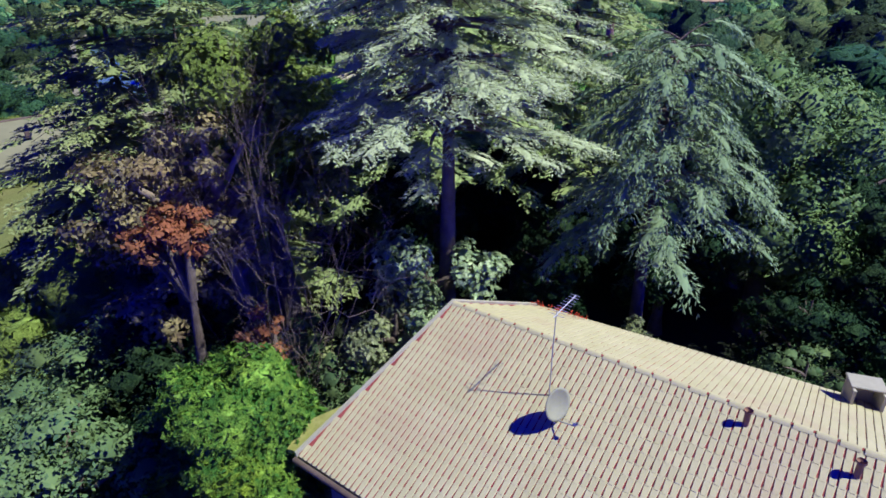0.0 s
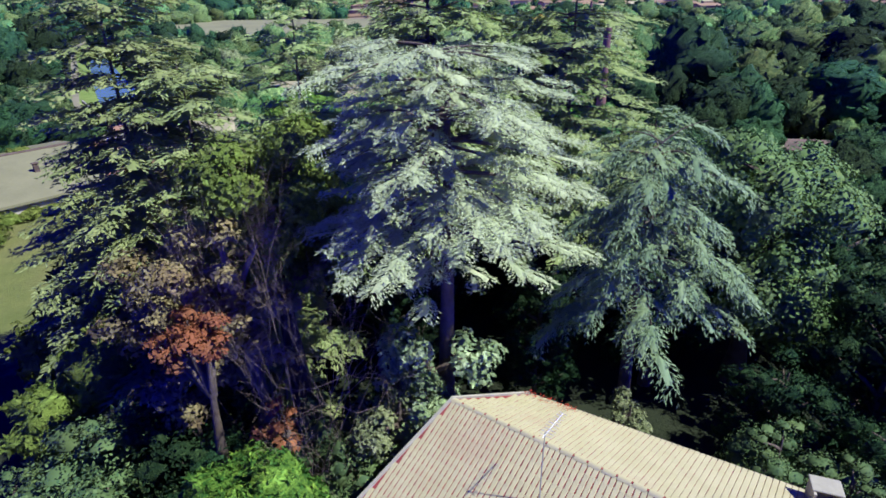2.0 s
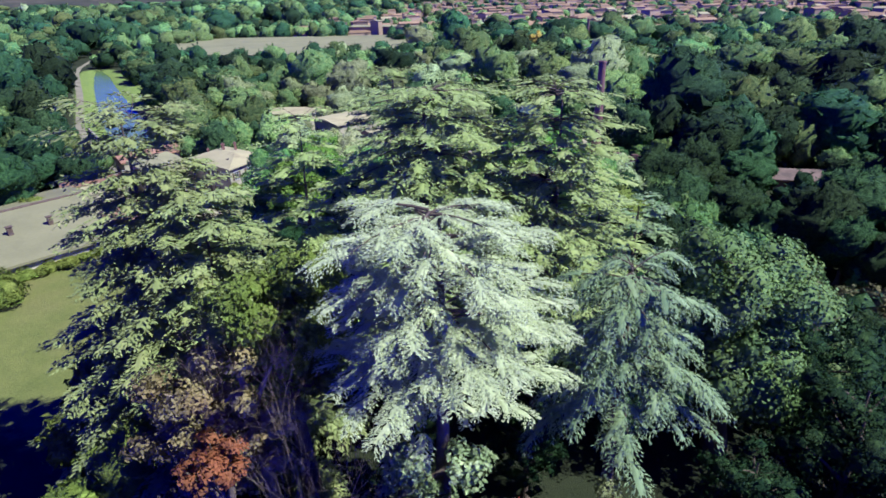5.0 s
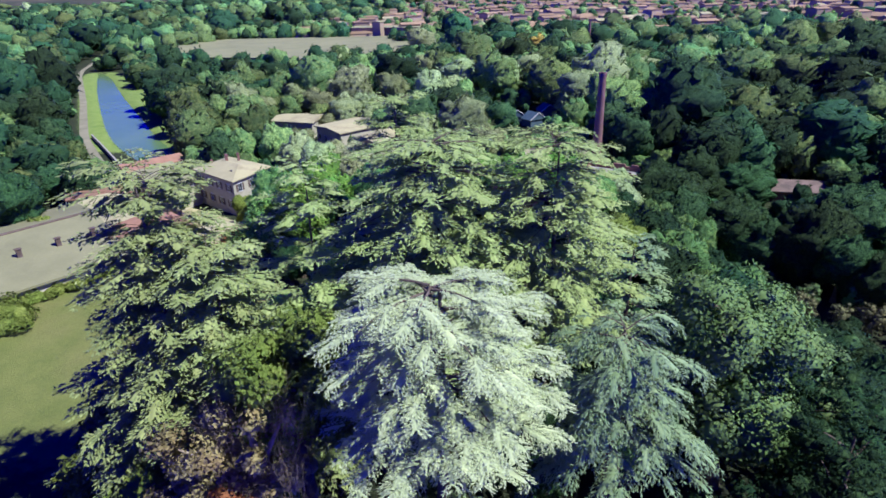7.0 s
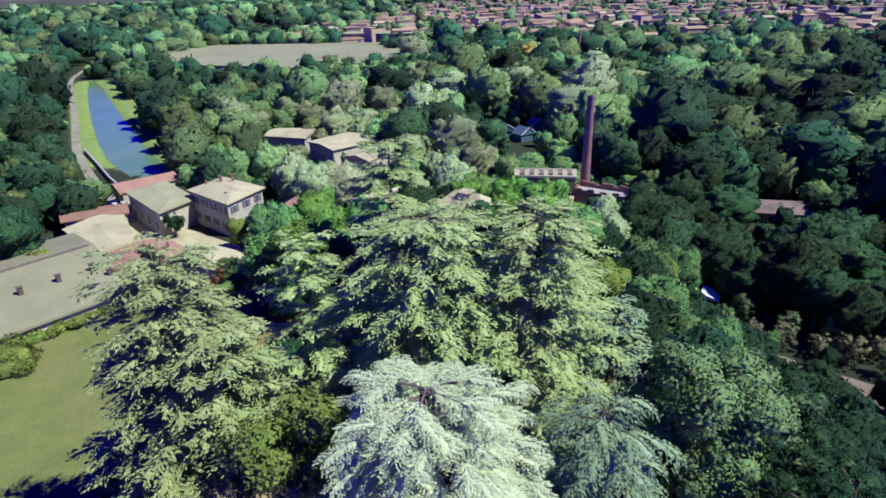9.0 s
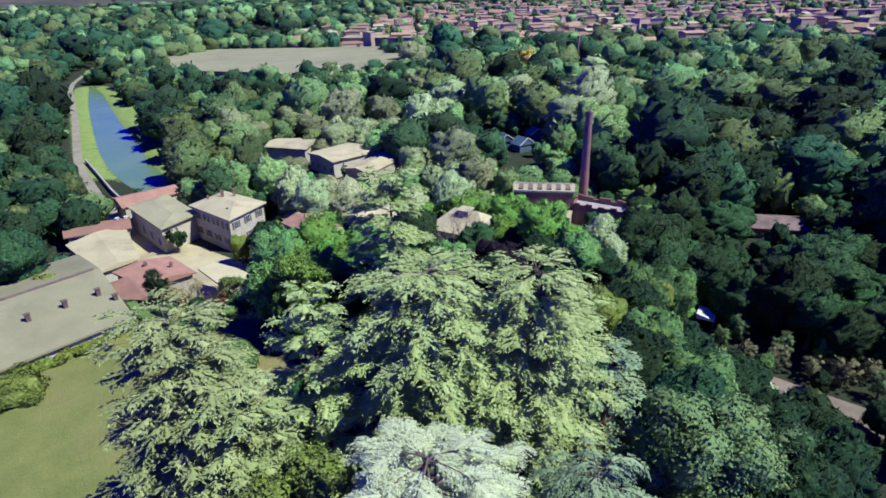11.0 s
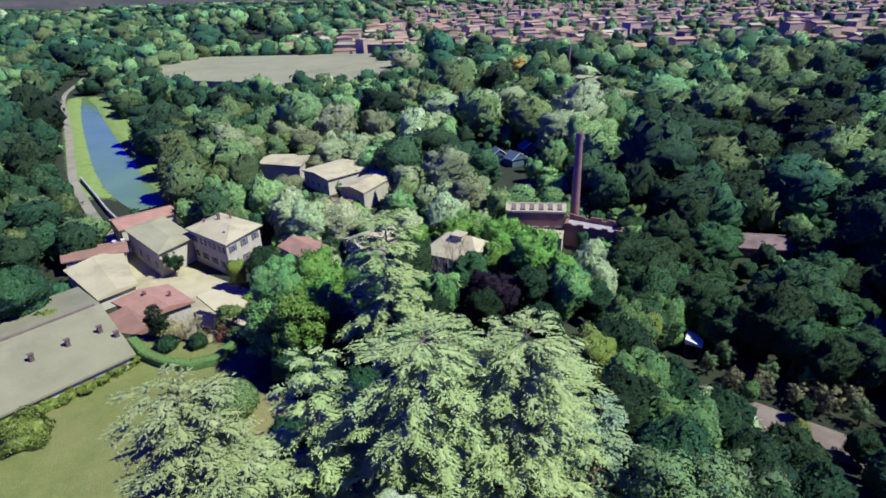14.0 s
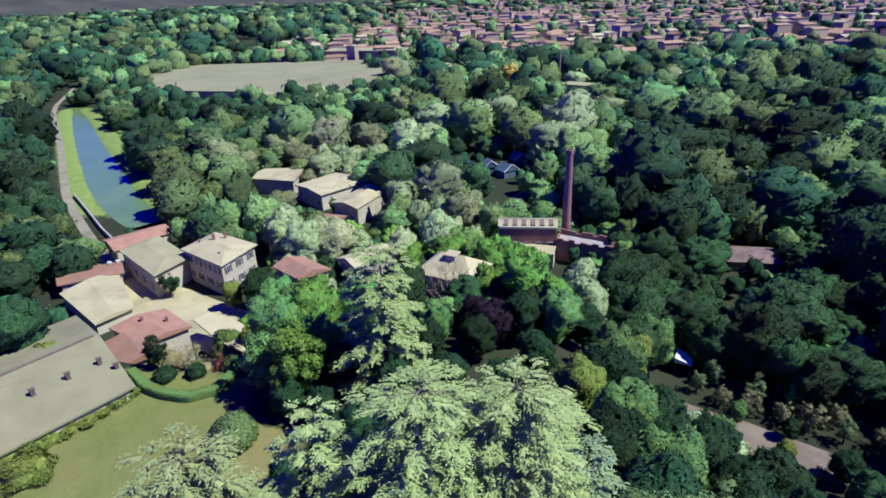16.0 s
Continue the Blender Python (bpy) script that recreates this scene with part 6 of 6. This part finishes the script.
def wood_trees():
    rng = np.random.default_rng(5)
    kinds = [
        broadleaf("mid-green broadleaf tree of the valley wood", 101, 11, 4.9, 1900, 0.33, LEAF, count=9, low=0.15, dome=True),
        broadleaf("dark green broadleaf tree of the valley wood", 102, 12, 5.2, 1900, 0.33, LEAF_DARK, count=10, low=0.15, dome=True),
        broadleaf("bright green broadleaf tree of the valley wood", 103, 9.5, 4.5, 1900, 0.33, LEAF_LUSH, count=8, low=0.12, dome=True),
        broadleaf("silver-grey willow of the valley wood", 104, 10.5, 5.2, 1900, 0.33, LEAF_SILVER, count=11, low=0.12, dome=True),
        broadleaf("tall dark broadleaf tree with a high crown", 105, 14, 5.2, 1900, 0.33, LEAF_DARK, count=11, low=0.2, dome=True),
        broadleaf("yellowish broadleaf tree of the valley wood", 106, 9, 4.3, 1900, 0.33, LEAF_YELLOW, count=8, low=0.12, dome=True),
    ]
    weights = np.array([0.46, 0.2, 0.14, 0.07, 0.08, 0.05])
    used = set()
    spots = []
    cells = {}
    for _ in range(60000):
        if len(spots) > 1350:
            break
        py = rng.uniform(40, 262)
        px = rng.uniform(-1, 1) * (py * 0.86 + 30)
        sc = 0.62 + 1.05 * rng.random() ** 1.6
        if py < 120 and abs(px) < 45:
            sc *= 0.72
        if -80 < px < -60 and py < 100:
            continue
        if py > 185 or (px > 38 and py > 108):
            sc = min(2.1, sc * (0.85 if px < 0 and py > 215 else 1.5))
        reach = 4.7 * sc
        cx, cy = int(px // 25), int(py // 25)
        near = [q for dx in (-1, 0, 1) for dy in (-1, 0, 1) for q in cells.get((cx + dx, cy + dy), ())]
        if any(math.hypot(px - a, py - b) < (0.7 if px < 35 else (0.6 if py < 130 else 0.72)) * (reach + r) for a, b, r in near):
            continue
        belt = 140 < py < 235 and -60 < px < 75
        grove = math.sin(px * 0.071 + 0.9) * math.cos(py * 0.057 + 0.4) + 0.6 * math.sin(px * 0.13 - py * 0.09) + 0.35 * rng.normal()
        # dark-leaved kinds prevail on the right: shade there is put into leaf colour
        k = int(rng.choice(6, p=(0.22, 0.48, 0.03, 0.0, 0.25, 0.02) if px > 35 else ((0.28, 0.55, 0.0, 0.0, 0.17, 0.0) if px < -45 else weights)))
        if px > 10 and py < 105 and k in (0, 2, 5) and rng.random() < 0.75:
            k = 1
        if -32 < px < 24 and 75 < py < 135 and rng.random() < 0.6:
            k = 2 if rng.random() < 0.6 else 3
        if belt and px < 50:
            k = 3 if grove > 0.45 else (2 if grove > 0.2 else (0 if grove > -0.5 else 1))
        for gx, gy, gr, gk in GROVES:
            if math.hypot(px - gx, py - gy) < gr:
                k = gk
        if px > 35 and py > 120 and grove > 1.2:
            k = 0
        if not is_clear(px, py, 4.4 * sc) or (27 < px < 66 and 48 < py < 96 and rng.random() < 0.84):
            continue
        cells.setdefault((cx, cy), []).append((px, py, reach))
        spots.append((px, py, k, sc))
    spots.sort(key=lambda s: math.hypot(s[0], s[1]))
    near, far = spots[:175], spots[175:]
    for px, py, k, sc in near:
        m = pose(px, py, gz(px, py), 0, 0, rng.uniform(0, 360))
        if k in used:
            t = copy_thing(kinds[k], m)
        else:
            t, _ = kinds[k], used.add(k)
            t.matrix_basis = m
        t.scale = (sc * rng.uniform(0.9, 1.12), sc * rng.uniform(0.9, 1.12), sc * rng.uniform(0.65, 1.15))
    return far


FAR_SPOTS = wood_trees()


def far_wood(name, label, spots, material, seed, leaves=420, size=1.05, rings=11, segs=16):
    """Distant woods: many leafy crowns in one mesh."""
    rng = np.random.default_rng(seed)
    forms = []
    for _ in range(5):
        v, f, _, cv, cf, nm = dome_crown(rng, 11, 4.6, leaves, size, 8, 0.08, rings, segs, large=2.2, knobs=60 if rings > 10 else 26)
        forms.append((np.concatenate([v, cv]), np.concatenate([f, cf + len(v)]), nm))
    heap, tone, normals = Heap(), [], []
    for px, py, sc in spots:
        v, f, nm = forms[int(rng.integers(5))]
        a = rng.uniform(0, 6.28)
        c, s = math.cos(a) * sc, math.sin(a) * sc
        grove = math.sin(px * 0.043 + 0.9) * math.cos(py * 0.037 + 0.4) + 0.6 * math.sin(px * 0.09 - py * 0.06)
        tone.append(np.full(len(v), min(1, max(0, 0.45 + 0.25 * grove + 0.28 * rng.normal()))))
        u, w_ = math.cos(a), math.sin(a)
        normals.append(np.stack([nm[:, 0] * u - nm[:, 1] * w_, nm[:, 0] * w_ + nm[:, 1] * u, nm[:, 2]], 1))
        w = np.stack([v[:, 0] * c - v[:, 1] * s + px, v[:, 0] * s + v[:, 1] * c + py, v[:, 2] * sc * rng.uniform(0.7, 1.25) * (0.8 if sc > 1.3 else 1) + gz(px, py)], 1)
        if sc > 2.9:
            w[:, 2] = gz(px, py) + (w[:, 2] - gz(px, py)) * 0.4
        heap.add(w, f)
    me = heap.mesh(name, material, True)
    me.normals_split_custom_set_from_vertices(np.concatenate(normals).tolist())
    me.attributes.new("tone", "FLOAT", "POINT").data.foreach_set("value", np.concatenate(tone).astype(np.float32))
    return tagged(new(name, me), label, "woods", kind="stuff")


def all_far_woods():
    rng = np.random.default_rng(9)
    lists = {0: [], 1: [], 2: []}
    for px, py, k, sc in FAR_SPOTS:
        lists[(0, 1, 0, 2, 1, 0)[k]].append((px, py, sc))
    cells = {}
    for _ in range(16000):
        py = 262 + 1350 * rng.random() ** 1.9
        px = rng.uniform(-1, 1) * (py * 0.86 + 60)
        town = py > 455 - 0.3 * px and px > -70
        dens = 0.16 if town else (1.0 if py < 480 else (0.8 if math.sin(px * 0.02 + py * 0.013) > -0.2 else 0.15))
        if rng.random() > dens:
            continue
        sc = (0.7 if (px < 0 and py < 345) or town else 1.15) * (0.8 + 1.1 * rng.random() ** 1.8) * (1 + 0.0006 * (py - 262))
        reach = 4.7 * sc
        cx, cy = int(px // 36), int(py // 36)
        near = [q for dx in (-1, 0, 1) for dy in (-1, 0, 1) for q in cells.get((cx + dx, cy + dy), ())]
        if any(math.hypot(px - a, py - b) < 0.74 * (reach + r) for a, b, r in near) or not is_clear(px, py, 4.5):
            continue
        cells.setdefault((cx, cy), []).append((px, py, reach))
        # more dark crowns to the right here too, standing in for shade
        lists[int(rng.choice(3, p=(0.4, 0.59, 0.01) if px < -50 else ((0.5, 0.4, 0.1) if px < 60 else (0.35, 0.62, 0.03))))].append((px, py, sc))
    for k, (nm, lab, mat) in enumerate((("green_woods", "mid-green distant broadleaf woods", WOOD_GREEN), ("dark_woods", "dark green distant woods", WOOD_DARK), ("pale_woods", "pale grey-green distant willows", WOOD_PALE))):
        near = [q for q in lists[k] if q[1] < 270]
        far_wood(nm, lab, near, mat, 60 + k, 460, 0.46, 11, 15)
        far_wood(nm, lab, [q for q in lists[k] if q[1] >= 270], mat, 70 + k, 100, 0.8, 7, 10)
    return {k: len(v) for k, v in lists.items()}


all_far_woods()


def skyline_woods():
    """Broad belts of wood that close the plain towards the hills."""
    rng = np.random.default_rng(12)
    belts = ([], [])
    for _ in range(520):
        py = 1450 + 1500 * rng.random() ** 1.3
        px = rng.uniform(-1, 0.95) * (py * 0.84)
        belts[int(rng.random() < 0.6)].append((px, py, rng.uniform(3.0, 6.5)))
    far_wood("skyline_woods", "hazy green woods on the distant plain", belts[0], WOOD_GREEN, 93, 14, 2.0, 6, 9)
    far_wood("skyline_woods", "hazy dark woods on the distant plain", belts[1], WOOD_DARK, 94, 14, 2.0, 6, 9)


skyline_woods()


def undergrowth():
    """Low shrubs and bramble that cover the soil between the trees."""
    rng = np.random.default_rng(31)
    spots = ([], [])
    for _ in range(1300):
        py = 60 + 205 * rng.random() ** 0.8
        px = rng.uniform(-1, 1) * (py * 0.8 + 20)
        sc = rng.uniform(0.2, 0.42)
        if river_distance(np.array([px]), np.array([py]))[0] < 1.8 or grass_at(np.array([px]), np.array([py]))[0] > 0.3 or inside_any(px, py, 2.2):
            continue
        if py < 70 and px < -12 or (-60 < px < -20 and 66 < py < 112) or (48 < px < 61 and 150 < py < 162) or (15 < px < 30 and 131 < py < 151):
            continue
        if abs(px - 36) < 22 and abs(py - (85.6 -0.87 * px)) < 5:
            continue
        if any(math.hypot(px - ax - t * (bx - ax), py - ay - t * (by - ay)) < 2.6 for (ax, ay), (bx, by) in zip(LANE[2:], LANE[3:]) for t in (0, 0.125, 0.25, 0.375, 0.5, 0.625, 0.75, 0.875, 1)):
            continue
        spots[int(rng.random() < 0.8)].append((px, py, sc))
    far_wood("undergrowth", "low green shrubs and bramble between the trees", spots[0], WOOD_GREEN, 91, 40, 0.9, 6, 9)
    far_wood("undergrowth", "low dark shrubs and bramble between the trees", spots[1], WOOD_DARK, 92, 40, 0.9, 6, 9)


undergrowth()


# ---- the town ----
def town():
    rng = np.random.default_rng(17)
    kinds = []
    for q, (w, d, e, r, wall, roof) in enumerate(((12, 9, 6.5, 1.8, TOWN_WALL, TOWN_ROOF), (15, 10, 7, 2.0, TOWN_WALL, TOWN_ROOF), (10, 10, 8.5, 1.6, TOWN_WALL, ROOF_PALE), (22, 10, 6, 1.6, TOWN_WALL, TOWN_ROOF), (14, 12, 11, 1.2, TOWN_WALL, TOWN_ROOF))):
        h, _, _ = gable_house("town house with plastered walls and a low tiled roof", [(-w / 2, -d / 2), (w / 2, -d / 2), (w / 2, d / 2), (-w / 2, d / 2)], e, r, wall, roof, base=-0.5, hip=0.15 if q % 2 else 0.0, over=0.4)
        kinds.append(h)
    used = set()
    y, n = 470.0, 0
    while y < 1300 and n < 290:
        gap = 21 + 0.012 * (y - 450)
        x = -60 - 0.1 * y
        while x < y * 0.85:
            px, py = x + rng.uniform(-5, 5), y + rng.uniform(-6, 6) - 0.3 * max(0, x)
            x += gap
            if rng.random() < 0.2 or py < 300 or (px > 150 and rng.random() < 0.35):
                continue
            k = int(rng.integers(5))
            m = pose(px, py, gz(px, py), 0, 0, 14 + rng.normal() * 8 + (90 if rng.random() < 0.4 else 0))
            if k in used:
                t = copy_thing(kinds[k], m)
            else:
                used.add(k)
                t = kinds[k]
                t.matrix_basis = m
            tagged(t, group="houses of the town")
            n += 1
        y += gap * 1.05


town()


# ---- hills on the skyline ----
def hills():
    """A wide wooded ridge far behind the plain."""
    a = np.linspace(-1.2, 1.2, 160)
    rows = []
    for d, k in ((2600, 0.0), (3000, 0.5), (3500, 1.0), (4100, 0.7)):
        z = k * (150 + 45 * np.sin(a * 5.1 + 0.6) + 22 * np.sin(a * 13 + 2) + 9 * np.sin(a * 37)) - 4
        rows.append(np.stack([np.sin(a) * d, np.cos(a) * d, z], 1))
    P = np.stack(rows)
    n, m = P.shape[:2]
    i, j = np.meshgrid(np.arange(n - 1), np.arange(m - 1), indexing="ij")
    f = np.stack([i * m + j, i * m + j + 1, (i + 1) * m + j + 1, (i + 1) * m + j], -1).reshape(-1, 4)
    mat = surface("hazy_wooded_hill", (0.045, 0.052, 0.038), (0.08, 0.075, 0.055), (0.11, 0.095, 0.07), 0.006, 0.05, 1.0, 0.05, coords="World", relief=0)
    tagged(new("backdrop", mesh_of("backdrop", P.reshape(-1, 3), f, mat, True)), "hazy wooded hills on the skyline", "hills", kind="structure")


hills()


def far_town():
    """Rows of distant roofs and walls beyond the near streets."""
    rng = np.random.default_rng(23)
    walls, roofs = Heap(), Heap()
    y = 760.0
    while y < 2300:
        x = -0.12 * y
        while x < y * 0.82:
            px, py = x + rng.uniform(-8, 8), y + rng.uniform(-9, 9)
            x += 24 + 0.008 * y
            if rng.random() < 0.3:
                continue
            a = math.radians(14 + rng.normal() * 8 + (90 if rng.random() < 0.4 else 0))
            c, s = math.cos(a), math.sin(a)
            w, d, e, r = rng.uniform(5, 12), rng.uniform(4, 6.5), rng.uniform(5, 9.5), rng.uniform(1.2, 2.2)
            g = gz(px, py)
            turn = lambda P: [(px + x_ * c - y_ * s, py + x_ * s + y_ * c, g + z_) for x_, y_, z_ in P]
            walls.add(turn([(-w, -d, -1), (w, -d, -1), (w, d, -1), (-w, d, -1), (-w, -d, e), (w, -d, e), (w, d, e), (-w, d, e)]), [(0, 1, 5, 4), (1, 2, 6, 5), (2, 3, 7, 6), (3, 0, 4, 7)])
            k, o = w + 0.5, d + 0.5
            roofs.add(turn([(-k, -o, e), (k, -o, e), (k, o, e), (-k, o, e), (-k + 1, 0, e + r), (k - 1, 0, e + r)]), [(0, 1, 5, 4), (2, 3, 4, 5), (1, 2, 5, 5), (3, 0, 4, 4)])
        y += 26 + 0.02 * (y - 700)
    town_ob = tagged(new("distant_town", walls.mesh("distant_town", TOWN_WALL)), "distant plastered houses of the town", "houses", kind="stuff")
    rv = np.concatenate(roofs.v)
    rf = np.concatenate(roofs.f)
    tri = np.concatenate([rf[:, [0, 1, 2]], rf[rf[:, 2] != rf[:, 3]][:, [0, 2, 3]]])
    part("roofs", mesh_of("roofs", rv, tri, TOWN_ROOF), None, town_ob)
    tagged(town_ob.children[0], kind="stuff")


far_town()
